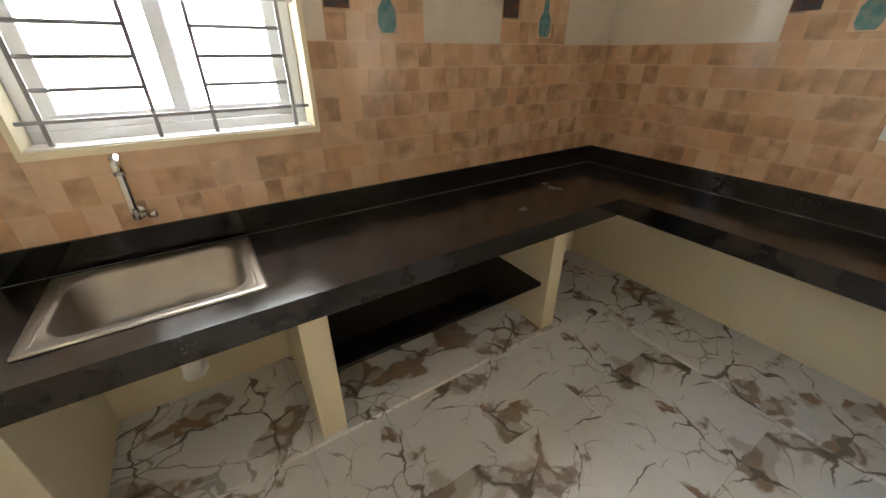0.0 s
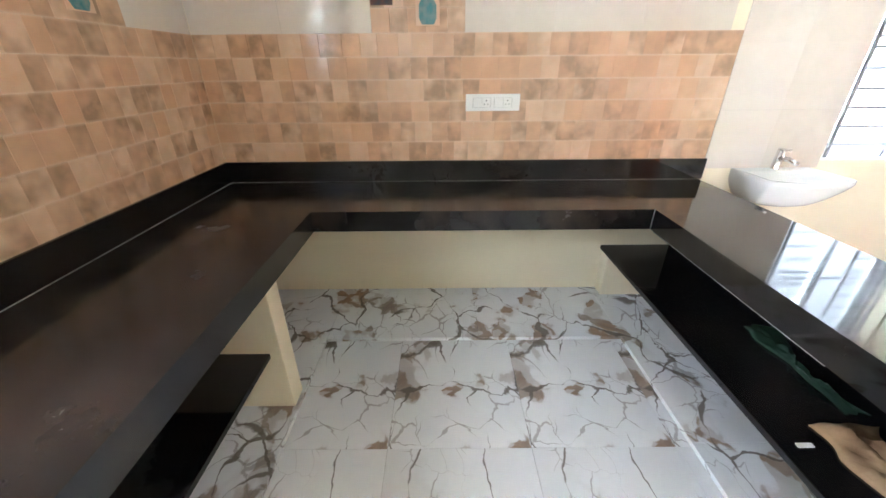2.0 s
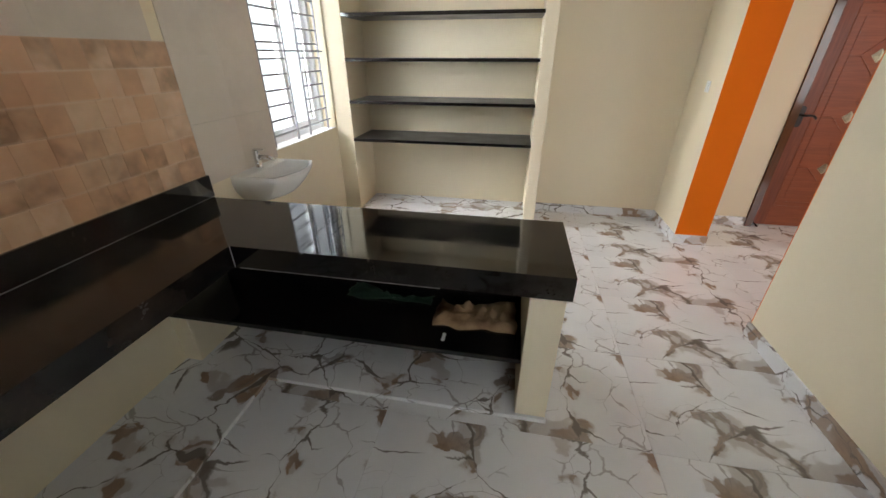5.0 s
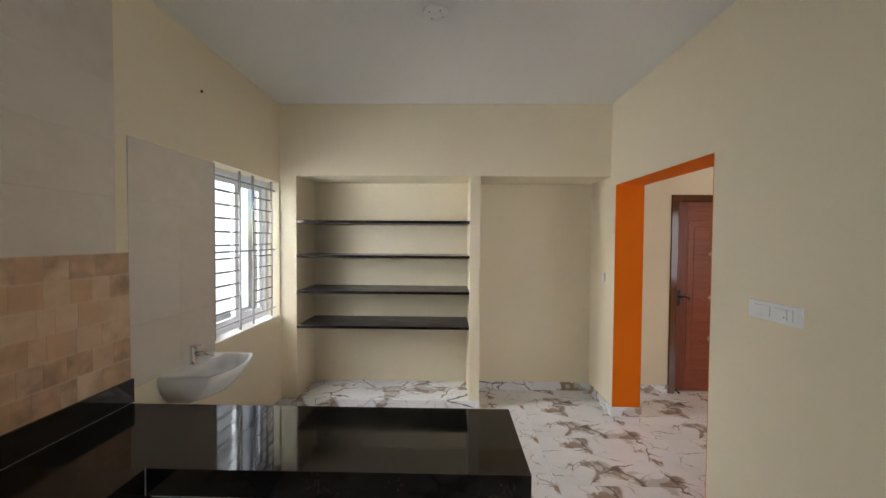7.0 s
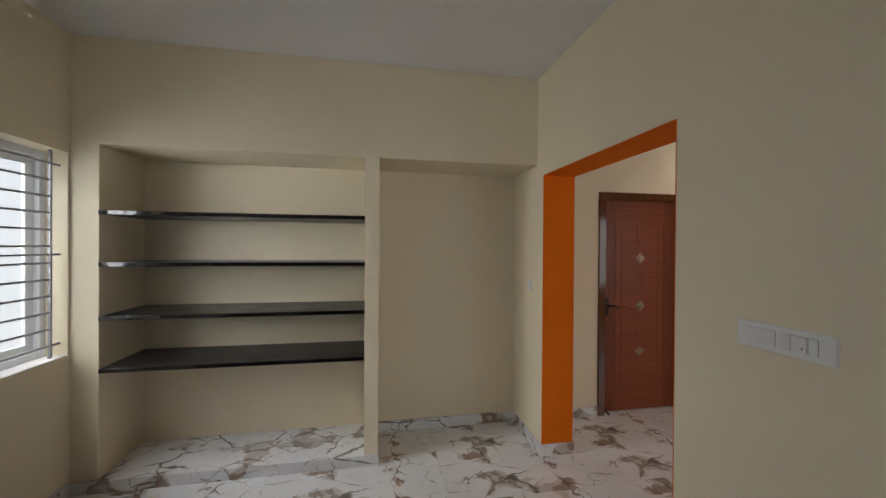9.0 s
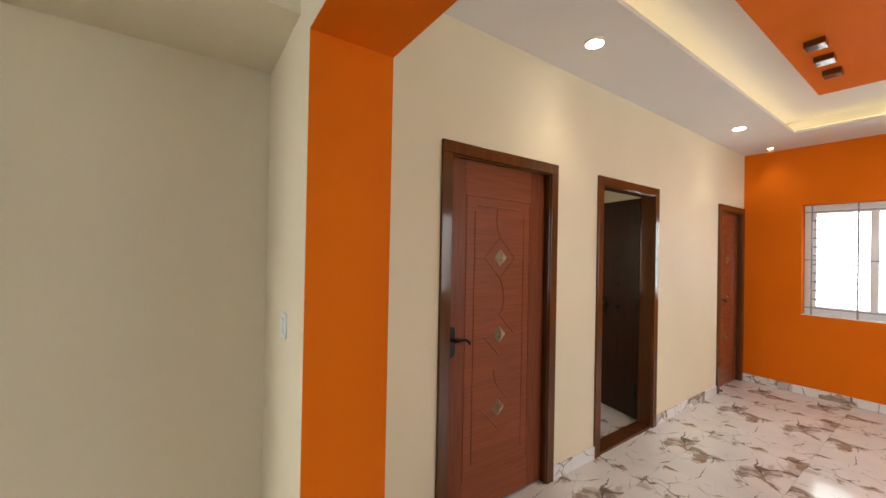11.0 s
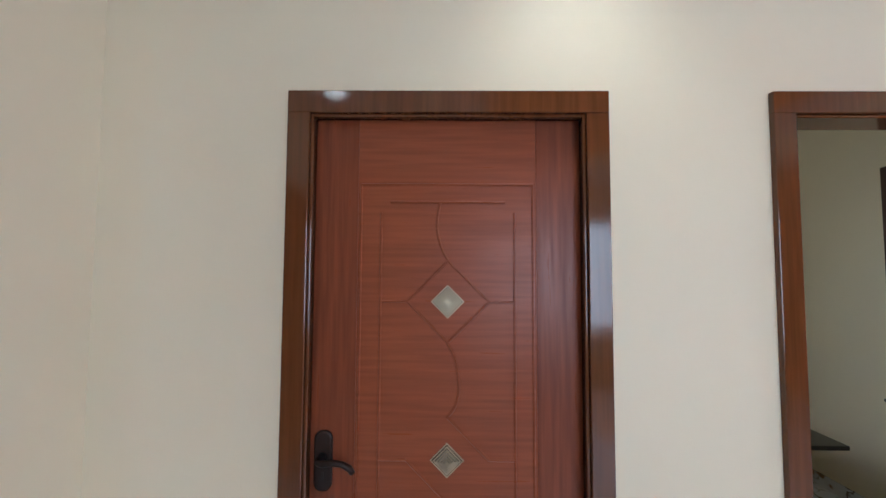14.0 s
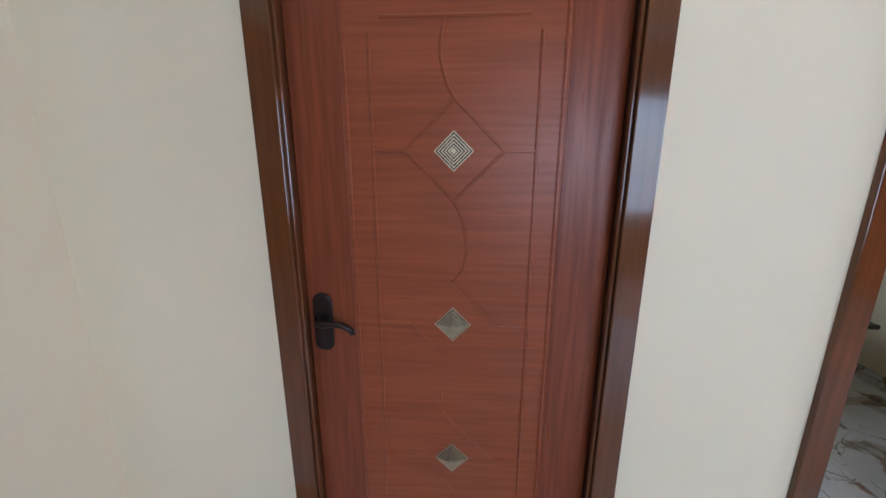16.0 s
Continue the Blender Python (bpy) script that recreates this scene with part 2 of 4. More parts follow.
def wood(name, light, dark, rough, axis):
    """Grain stretched along one axis, with broad streaks."""
    m, bsdf, add, link = node_kit(name)
    co = add("TexCoord").outputs["Object"]
    mp = add("Mapping")
    link(co, mp.inputs[0])
    mp.inputs["Scale"].default_value = (1.6, 20, 34) if axis == 'X' else (34, 20, 1.6)
    n = add("TexNoise", i2=2.2, i3=8.0)
    link(mp.outputs[0], n.inputs["Vector"])
    n2 = add("TexNoise", i2=0.6, i3=3.0)
    link(mp.outputs[0], n2.inputs["Vector"])
    c = mixer(add, link, ranged(add, link, n.outputs[0], 0.38, 0.66), light, dark)
    c = mixer(add, link, ranged(add, link, n2.outputs[0], 0.4, 0.7, 0.0, 0.55), c, dark)
    link(c, bsdf.inputs["Base Color"])
    link(ranged(add, link, n.outputs[0], 0.3, 0.7, rough * 0.8, rough * 1.25), bsdf.inputs["Roughness"])
    bp = add("Bump")
    bsdf.inputs["Specular IOR Level"].default_value = 0.5 if rough < 0.2 else 0.28
    bp.inputs["Strength"].default_value, bp.inputs["Distance"].default_value = 0.12, 0.002
    link(n.outputs[0], bp.inputs["Height"])
    link(bp.outputs[0], bsdf.inputs["Normal"])
    return m


MARBLE = marble()
GRANITE = granite("black_granite", 0.3, 0.035, 0.12)
DUSTY_GRANITE = granite("dusty_black_granite", 0.75, 0.13, 0.30)
HONED_GRANITE = granite("honed_grey_granite", 0.25, 0.28, 0.42)
BROWN_TILE = wall_tile("brown_glazed_tile", (0.72, 0.49, 0.33), (0.66, 0.39, 0.235), (0.35, 0.225, 0.14), 0.34, 0.4)
PALE_TILE = wall_tile("pale_glazed_tile", (0.70, 0.63, 0.55), (0.69, 0.61, 0.52), (0.64, 0.57, 0.49), 0.10, 0.0)
DOOR_WOOD = wood("red_brown_door_skin", (0.272, 0.074, 0.029), (0.212, 0.054, 0.0205), 0.34, 'X')
STILE_WOOD = wood("red_brown_stile", (0.23, 0.060, 0.024), (0.155, 0.038, 0.015), 0.34, 'Z')
FRAME_WOOD = wood("varnished_frame", (0.125, 0.045, 0.0165), (0.095, 0.034, 0.0125), 0.09, 'Z')
# far darker than the wood of the closed leaves; only on the open leaf
DARK_WOOD = wood("dark_door_wood", (0.045, 0.018, 0.009), (0.028, 0.011, 0.006), 0.35, 'Z')


# ---- mesh helpers ----
def box(bm, x0, x1, y0, y1, z0, z1, bevel=0.0):
    r = bmesh.ops.create_cube(bm, size=1)
    vs = r["verts"]
    bmesh.ops.scale(bm, vec=(x1 - x0, y1 - y0, z1 - z0), verts=vs)
    bmesh.ops.translate(bm, vec=((x0 + x1) / 2, (y0 + y1) / 2, (z0 + z1) / 2), verts=vs)
    if bevel:
        es = list({e for v in vs for e in v.link_edges})
        bmesh.ops.bevel(bm, geom=es, offset=bevel, segments=2, affect='EDGES', profile=0.5)
    return bm


def boxes(*specs, bevel=0.0):
    bm = bmesh.new()
    for s in specs:
        box(bm, *s, bevel=bevel)
    return bm


def loft(bm, loops, close_first=True, close_last=True):
    """Skin closed loops of equal length."""
    rings = [[bm.verts.new(p) for p in loop] for loop in loops]
    n = len(rings[0])
    for a, b in zip(rings, rings[1:]):
        for i in range(n):
            bm.faces.new((a[i], a[(i + 1) % n], b[(i + 1) % n], b[i]))
    if close_first:
        bm.faces.new(list(reversed(rings[0])))
    if close_last:
        bm.faces.new(rings[-1])
    bmesh.ops.recalc_face_normals(bm, faces=bm.faces)
    return bm


def tube(bm, points, radius, sides=8):
    pts = [Vector(p) for p in points]
    loops = []
    for i, p in enumerate(pts):
        d = (pts[min(i + 1, len(pts) - 1)] - pts[max(i - 1, 0)]).normalized()
        side = d.cross(Vector((0, 0, 1)) if abs(d.z) < 0.9 else Vector((1, 0, 0))).normalized()
        up = side.cross(d)
        r = radius[i] if isinstance(radius, (list, tuple)) else radius
        loops.append([p + (side * math.cos(a) + up * math.sin(a)) * r for a in (2 * math.pi * k / sides for k in range(sides))])
    return loft(bm, loops)


def round_rect(x0, x1, y0, y1, z, r, seg=4):
    pts = []
    for cx, cy, a0 in ((x1 - r, y1 - r, 0), (x0 + r, y1 - r, 90), (x0 + r, y0 + r, 180), (x1 - r, y0 + r, 270)):
        for k in range(seg + 1):
            a = radians(a0 + 90 * k / seg)
            pts.append((cx + r * math.cos(a), cy + r * math.sin(a), z))
    return pts


def mesh_of(name, bm, mat, smooth=False):
    me = bpy.data.meshes.new(name)
    bm.to_mesh(me)
    bm.free()
    me.materials.append(mat)
    if smooth:
        for p in me.polygons:
            p.use_smooth = True
    return me


def solid(name, bm, mat, label="", category="", kind="", group="", smooth=False):
    return tagged(new(name, mesh_of(name, bm, mat, smooth)), label, category, group, kind)


def thing(name, base, label, category, group="", kind=""):
    ob = new(name)
    ob.empty_display_size = 0.1
    ob.location = base
    return tagged(ob, label, category, group, kind)


def part(name, bm, mat, parent, label="", smooth=False):
    ob = new(name, mesh_of(name, bm, mat, smooth))
    ob.parent = parent
    if parent.data is None:
        ob.matrix_parent_inverse = Matrix.Translation(parent.location).inverted()
    return tagged(ob, label)


# ---- the setting ----
KITCHEN_TOP, HALL_TOP = 2.96, 2.83
WALL_E0, WALL_E1 = 3.20, 3.46
NICHE_F, NICHE_B = 4.565, 5.05
HALL_N = 5.01

ground = solid("ground", boxes((-60, 70, -60, 70, -0.7, -0.6)), GROUND, "bare pale earth ground outside the house", "ground", "structure")
# glowing white sheets added outside, in place of the bright daylight beyond the panes
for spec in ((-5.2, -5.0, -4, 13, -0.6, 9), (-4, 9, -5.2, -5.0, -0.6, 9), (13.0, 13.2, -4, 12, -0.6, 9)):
    solid("backdrop", boxes(spec), DAY_GLOW, "plain glowing white sheet standing in for daylight outside the window", "backdrop", "structure")

wall_west = solid("wall_west", boxes((-0.2, 0, -0.2, 3.552, -0.1, KITCHEN_TOP), (-0.2, 0, 4.55, 5.25, -0.1, KITCHEN_TOP), (-0.2, 0, 3.552, 4.55, -0.1, 0.902), (-0.2, 0, 3.552, 4.55, 2.197, KITCHEN_TOP)),
                  CREAM, "cream painted wall with a barred window", "wall", "structure")
wall_south = solid("wall_south", boxes((0, 2.02, -0.2, 0, -0.1, KITCHEN_TOP), (2.975, 3.46, -0.2, 0, -0.1, KITCHEN_TOP), (2.02, 2.975, -0.2, 0, -0.1, 1.241), (2.02, 2.975, -0.2, 0, 2.2, KITCHEN_TOP)),
                   CREAM, "cream painted kitchen wall with a barred window", "wall", "structure")
solid("wall_east", boxes((WALL_E0, WALL_E1, 0, 3.187, -0.1, KITCHEN_TOP), (WALL_E0, WALL_E1, 3.187, 4.46, 2.175, KITCHEN_TOP), (WALL_E0, WALL_E1, 4.46, NICHE_B, -0.1, KITCHEN_TOP)),
      CREAM, "cream painted wall with a wide open doorway", "wall", "structure")
solid("wall_north", boxes((0, WALL_E1, NICHE_B, 5.25, -0.1, KITCHEN_TOP)), CREAM, "cream painted back wall of the shelf niche", "wall", "structure")
D1, D2, D3 = (4.04, 5.005), (5.494, 6.452), (7.88, 8.71)
DOOR_TOP = 2.153
solid("wall_hall_north", boxes((WALL_E1, D1[0] + .01, HALL_N, 5.21, -0.1, 3.1), (D1[1] - .01, D2[0] + .01, HALL_N, 5.21, -0.1, 3.1), (D2[1] - .01, D3[0] + .01, HALL_N, 5.21, -0.1, 3.1), (D3[1] - .01, 8.92, HALL_N, 5.21, -0.1, 3.1),
                               *[(d[0] + .01, d[1] - .01, HALL_N, 5.21, DOOR_TOP - .01, 3.1) for d in (D1, D2, D3)]),
      CREAM, "cream painted hall wall with three doors", "wall", "structure")
solid("wall_hall_east", boxes((8.72, 8.92, 0.7, 3.4, -0.1, 3.1), (8.72, 8.92, 4.47, HALL_N, -0.1, 3.1), (8.72, 8.92, 3.4, 4.47, -0.1, 0.905), (8.72, 8.92, 3.4, 4.47, 2.16, 3.1)),
      ORANGE, "bright orange painted hall end wall with a window", "wall", "structure")
solid("wall_hall_south", boxes((WALL_E1, 5.1, 0.7, 0.9, -0.1, 3.1), (7.3, 8.72, 0.7, 0.9, -0.1, 3.1), (5.1, 7.3, 0.7, 0.9, -0.1, 0.7), (5.1, 7.3, 0.7, 0.9, 2.3, 3.1)),
      CREAM, "plain cream hall wall with a wide opening", "wall", "structure")
# orange lining of the doorway
solid("trim_doorway", boxes((WALL_E0 - .001, WALL_E1 + .001, 4.456, 4.46, 0.09, 2.175), (WALL_E0 - .001, WALL_E1 + .001, 3.187, 3.191, 0.09, 2.175), (WALL_E0 - .001, WALL_E1 + .001, 3.191, 4.456, 2.171, 2.175)),
      ORANGE, "orange painted lining of the open doorway", "trim", "structure")

solid("ceiling_kitchen", boxes((-0.2, 3.46, -0.2, 5.25, KITCHEN_TOP, KITCHEN_TOP + .15)), WHITE_PAINT, "flat white painted kitchen ceiling", "ceiling", "structure")
TX0, TX1, TY0, TY1 = 4.35, 8.03, 1.6, 4.41
hall_ceiling = boxes((WALL_E1, 8.72, TY1, HALL_N, HALL_TOP, HALL_TOP + .03), (WALL_E1, 8.72, 0.9, TY0, HALL_TOP, HALL_TOP + .03), (WALL_E1, TX0, TY0, TY1, HALL_TOP, HALL_TOP + .03), (TX1, 8.72, TY0, TY1, HALL_TOP, HALL_TOP + .03),
                     (3.46, 8.92, 0.7, 5.21, 3.1, 3.2), (4.2, 8.18, 1.45, 4.56, 2.98, 3.0), (8.15, 8.18, 1.45, 4.56, HALL_TOP + .03, 2.98), (4.2, 4.23, 1.45, 4.56, HALL_TOP + .03, 2.98), (4.23, 8.15, 4.53, 4.56, HALL_TOP + .03, 2.98), (4.23, 8.15, 1.45, 1.48, HALL_TOP + .03, 2.98))
solid("ceiling_hall", hall_ceiling, WHITE_PAINT, "white plaster tray ceiling with a lit cove", "ceiling", "structure")
solid("ceiling_panel", boxes((4.9, 7.29, 1.9, 4.11, 2.93, 2.98)), ORANGE, "orange painted panel dropped from the tray ceiling", "ceiling panel", kind="structure")
# the opening at x 5.15 is unseen, cut for the added fill lamp
solid("wall_rooms_behind", boxes((3.5, 5.15, 6.9, 7.0, -0.1, 2.8), (5.15, 5.25, 5.21, 5.7, -0.1, 2.8), (5.15, 5.25, 6.4, 7.0, -0.1, 2.8), (5.15, 5.25, 5.7, 6.4, -0.1, 1.1), (5.15, 5.25, 5.7, 6.4, 2.0, 2.8), (5.25, 7.45, 6.9, 7.0, -0.1, 2.8), (7.35, 7.45, 5.21, 6.9, -0.1, 2.8), (5.15, 7.45, 5.21, 7.0, 2.8, 2.9)),
      CREAM, "dim cream walls of the room behind the open door", "wall", "structure")

# floor: base bed; the tiles follow at the end of the file
floor = solid("floor", boxes((-0.2, 3.46, -0.2, 5.25, -0.12, -0.006), (3.46, 8.92, 0.7, 5.25, -0.12, -0.006), (5.15, 7.45, 5.25, 7.0, -0.12, -0.006)), FLOOR_GROUT, "white marble-print tile floor with brown veins", "floor", "structure")

# skirting
SK = 0.09
skirt = [(0, .012, 2.86, 4.54, 0, SK), (1.957, WALL_E0 - .012, NICHE_B - .012, NICHE_B, 0, SK), (WALL_E0 - .012, WALL_E0, 4.448, NICHE_B, 0, SK), (WALL_E0, WALL_E1 + .012, 4.448, 4.46, 0, SK),
         (WALL_E0 - .012, WALL_E1 + .012, 3.187, 3.199, 0, SK), (WALL_E0 - .012, WALL_E0, 0.7, 3.187, 0, SK), (WALL_E1, WALL_E1 + .012, 4.46, HALL_N, 0, SK),
         (WALL_E1 + .012, D1[0], HALL_N - .012, HALL_N, 0, SK), (D1[1], D2[0], HALL_N - .012, HALL_N, 0, SK), (D2[1], D3[0], HALL_N - .012, HALL_N, 0, SK),
         (8.708, 8.72, 0.9, HALL_N - .012, 0, SK), (WALL_E1, WALL_E1 + .012, 0.9, 3.187, 0, SK), (WALL_E1, 8.7, 0.9, 0.912, 0, SK), (5.25, 7.35, 6.888, 6.9, 0, SK), (7.338, 7.35, 5.3, 6.888, 0, SK)]
solid("baseboard", boxes(*skirt), MARBLE, "marble-print tile skirting along the walls", "baseboard", "structure")

# loft box, pillar and partition of the niche
solid("loft", boxes((0, WALL_E0, NICHE_F, NICHE_B, 2.268, KITCHEN_TOP), bevel=0.004), CREAM, "closed cream loft box over the shelf niche", "loft", kind="structure")
solid("wall_pillar", boxes((0, 0.162, NICHE_F, NICHE_B, 0, 2.268), bevel=0.004), CREAM, "narrow cream pillar beside the shelf niche", "wall", "structure")
solid("wall_partition", boxes((1.851, 1.955, NICHE_F, NICHE_B, 0, 2.268), bevel=0.004), CREAM, "cream partition between the shelves and the open bay", "wall", "structure")
solid("niche_plinth", boxes((0.162, 1.851, 4.55, NICHE_B, 0, 0.082), (0, .162, 4.55, NICHE_F, 0, .082), (1.851, 1.957, 4.55, NICHE_F, 0, 0.082)), MARBLE, "low marble-tiled step under the shelf niche", "plinth", kind="structure")

# ---- shelf niche ----
for z in (0.803, 1.146, 1.497, 1.836):
    shelf = thing("wall_shelf", (0.162, NICHE_F, z - .026), "black granite shelf with a dusty grey top in the cream niche", "shelf", "niche shelves")
    part("slab", boxes((0.162, 1.851, NICHE_F + .002, NICHE_B, z - 0.026, z), bevel=0.0015), HONED_GRANITE, shelf, "dusty grey slab")
    part("nosing", boxes((0.162, 1.851, NICHE_F - .006, NICHE_F + .002, z - 0.027, z + .0006), bevel=0.002), GRANITE, shelf, "polished black front edge")


# ---- windows ----
def window(name, m, w, h, label, sill=True):
    """Sliding two-sash window in a reveal, with an iron grille before it. Local: x along the wall, y outward, z up."""
    root = thing(name, m.translation, label, "window", kind="structure")

    def put(pn, bm, mat, parent, lab="", smooth=False):
        bmesh.ops.transform(bm, matrix=m, verts=bm.verts)
        return part(pn, bm, mat, parent, lab, smooth)
    e = .002
    f = .045
    fr = put("window_frame", boxes((e, w - e, .12, .18, e, f), (e, w - e, .12, .18, h - f, h - e), (e, f, .12, .18, f, h - f), (w - f, w - e, .12, .18, f, h - f), bevel=.003), UPVC, root, "white uPVC frame")
    for i, (a, b, d) in enumerate(((f, w * .5 + .025, .125), (w * .5 - .025, w - f, .15))):
        g = .055
        sash = put("sash", boxes((a, b, d, d + .022, f, f + g), (a, b, d, d + .022, h - f - g, h - f), (a, a + g, d, d + .022, f + g, h - f - g), (b - g, b, d, d + .022, f + g, h - f - g), bevel=.003), UPVC, root, "white sliding sash")
        pane = put("pane", boxes((a + g, b - g, d + .009, d + .013, f + g, h - f - g)), GLASS, sash, "clear glass pane")
        pane.visible_shadow = False
    y = .045
    vx = [w * k for k in (.07, .40, .60, .93)]
    grille = put("grille", boxes(*[(v - .007, v + .007, y - .007, y + .007, .002, h - .002) for v in vx], *[(.001, w - .001, y - .006, y + .006, z - .006, z + .006) for z in (.085, h * .5, h - .085)]), IRON, root, "grey iron grille frame")
    n = int(round((h - .17) / .098))
    for a, b in ((vx[0], vx[1]), (vx[2], vx[3])):
        for k in range(1, n):
            z = .085 + (h - .17) * k / n
            if abs(z - h * .5) > .02:
                bm = bmesh.new()
                tube(bm, [(a, y, z), (b, y, z)], .0078, 6)
                put("bar", bm, IRON, grille)
    if sill:
        put("window_sill", boxes((e, w - e, .002, .119, 0, .006)), WHITE_PAINT, root, "white painted sill")
    return root


window("window_1", Matrix.Translation((2.975, 0, 1.241)) @ Matrix.Rotation(math.pi, 4, 'Z'), 0.955, 0.959, "white barred sliding window over the kitchen sink")
window("window_2", Matrix.Translation((0, 3.552, 0.902)) @ Matrix.Rotation(math.pi / 2, 4, 'Z'), 0.998, 1.295, "white barred sliding window beside the wash basin")
window("window_3", Matrix.Translation((8.72, 4.47, 0.905)) @ Matrix.Rotation(-math.pi / 2, 4, 'Z'), 1.07, 1.255, "white barred window in the orange wall")

# plaster band round the kitchen window
solid("trim_window", boxes((2.0, 2.995, 0, .012, 1.215, 1.241), (2.0, 2.02, 0, .012, 1.241, 2.2), (2.975, 2.995, 0, .012, 1.241, 2.2), (2.0, 2.995, 0, .012, 2.2, 2.22)), CREAM, "cream plaster band round the kitchen window", "trim", "structure")

# ---- kitchen counter ----
CT, CB = 0.80, 0.697
AD, BD, PY0, PY1, PX = 0.66, 0.535, 2.32, 2.845, 1.963
SX0, SX1, SY0, SY1 = 2.44, 3.02, 0.09, 0.505
worktop = thing("worktop", (0, 0, CB), "U-shaped polished black granite kitchen worktop, dusty", "worktop")
long_slab = bmesh.new()
rim = [[(0, 0, z), (WALL_E0, 0, z), (WALL_E0, AD, z), (0, AD, z)] for z in (CB, CT)]
cut = [[(SX0, SY0, z), (SX1, SY0, z), (SX1, SY1, z), (SX0, SY1, z)] for z in (CT, CB)]
loft(long_slab, [*rim, *cut, rim[0]], False, False)
part("slab", long_slab, DUSTY_GRANITE, worktop, "long dusty slab with the sink cut-out")
part("slab", boxes((0, BD, AD, PY0, CB, CT)), DUSTY_GRANITE, worktop, "dusty side slab")
part("slab", boxes((0, PX, PY0, PY1, CB, CT)), GRANITE, worktop, "peninsula slab")
splash = thing("backsplash", (0, 0, CT), "black granite upstand along the kitchen wall", "backsplash")
part("strip", boxes((0.02, WALL_E0, 0, .02, CT, .922)), GRANITE, splash)
part("strip", boxes((0, .02, 0, 2.866, CT, .922)), GRANITE, splash)
solid("joint_line", boxes((BD + .01, 1.45, PY0 + .012, PY0 + .022, CB - .012, CB)), CAULK, "rough pale cement bead under the peninsula slab", "joint", kind="structure")
solid("joint_line", boxes((BD, BD + .0025, PY0 - .0025, PY0, CB, CT)), CAULK, "pale cement joint where the slabs meet", "joint", kind="structure")
solid("joint_line", boxes((0.02, WALL_E0, .02, .0215, CT, CT + .002), (.02, .0215, .02, 2.845, CT, CT + .002)), CAULK, "thin pale cement joint behind the worktop", "joint", kind="structure")
plinth = thing("counter_plinth", (0, 0, 0), "low marble-tiled plinth under the counter", "plinth", kind="structure")
for spec in ((0, 1.2, 0, .625, 0, .022), (1.2, 2.4, 0, .625, 0, .022), (2.4, WALL_E0, 0, .625, 0, .022), (0, .53, .625, 1.5, 0, .022), (0, .53, 1.5, PY0, 0, .022), (0, 1.2, PY0, 2.835, 0, .022), (1.2, 1.95, PY0, 2.835, 0, .022)):
    part("plinth_tile", boxes((spec[0] + .0006, spec[1] - .0006, spec[2] + .0006, spec[3] - .0006, 0, .022), bevel=.0015), MARBLE, plinth)

for x0, x1, y0, y1, z0, z1 in ((2.24, 2.35, 0, .61, .022, CB), (.90, 1.0, 0, .61, .022, CB), (3.12, 3.2, 0, .61, .022, CB), (1.805, 1.945, 2.335, 2.835, .022, CB)):
    solid("counter_support", boxes((x0, x1, y0, y1, z0, z1), bevel=.004), CREAM, "cream plastered upright carrying the granite worktop", "support", group="counter supports")
solid("counter_support", boxes((0, .10, 2.36, 2.80, .022, .324), bevel=.004), CREAM, "cream plastered upright against the kitchen wall", "support", group="counter supports")
# added panel: keeps light out from behind, black so the space above the shelf stays dark
solid("peninsula_back", boxes((.001, 1.805, 2.80, 2.835, .022, CB)), GRANITE, "added black panel closing the back of the peninsula", "panel")
solid("under_shelf", boxes((1.0, 2.24, 0.001, .56, .315, .34), bevel=.003), GRANITE, "black granite shelf under the worktop", "shelf")
solid("under_shelf", boxes((.001, 1.804, 2.345, 2.80, .325, .352), bevel=.003), GRANITE, "black granite shelf under the peninsula with a cloth on it", "shelf")


def sink():
    root = thing("sink", (2.73, .297, CT), "rectangular stainless steel sink set into black granite", "sink")
    bm = bmesh.new()
    z = CT
    loops = [round_rect(2.40, 3.058, .052, .537, z + .001, .012), round_rect(2.40, 3.058, .052, .537, z + .006, .012), round_rect(2.412, 3.046, .064, .525, z + .008, .015),
             round_rect(2.452, 3.008, .10, .495, z + .006, .09), round_rect(2.458, 3.002, .106, .489, z - .004, .095), round_rect(2.468, 2.99, .116, .479, z - .16, .10), round_rect(2.50, 2.96, .15, .445, z - .185, .10)]
    loft(bm, loops, False, True)
    part("bowl", bm, STEEL, root, smooth=True)
    bm = bmesh.new()
    tube(bm, [(2.73, .3, z - .184), (2.73, .3, z - .181)], .045, 20)
    part("drain", bm, CHROME, root, "round chrome drain")
    for rx in (2.43, 3.018):
        part("pressed_rib", boxes((rx, rx + .01, .09, .5, z + .007, z + .010), bevel=.002), STEEL, root)


sink()


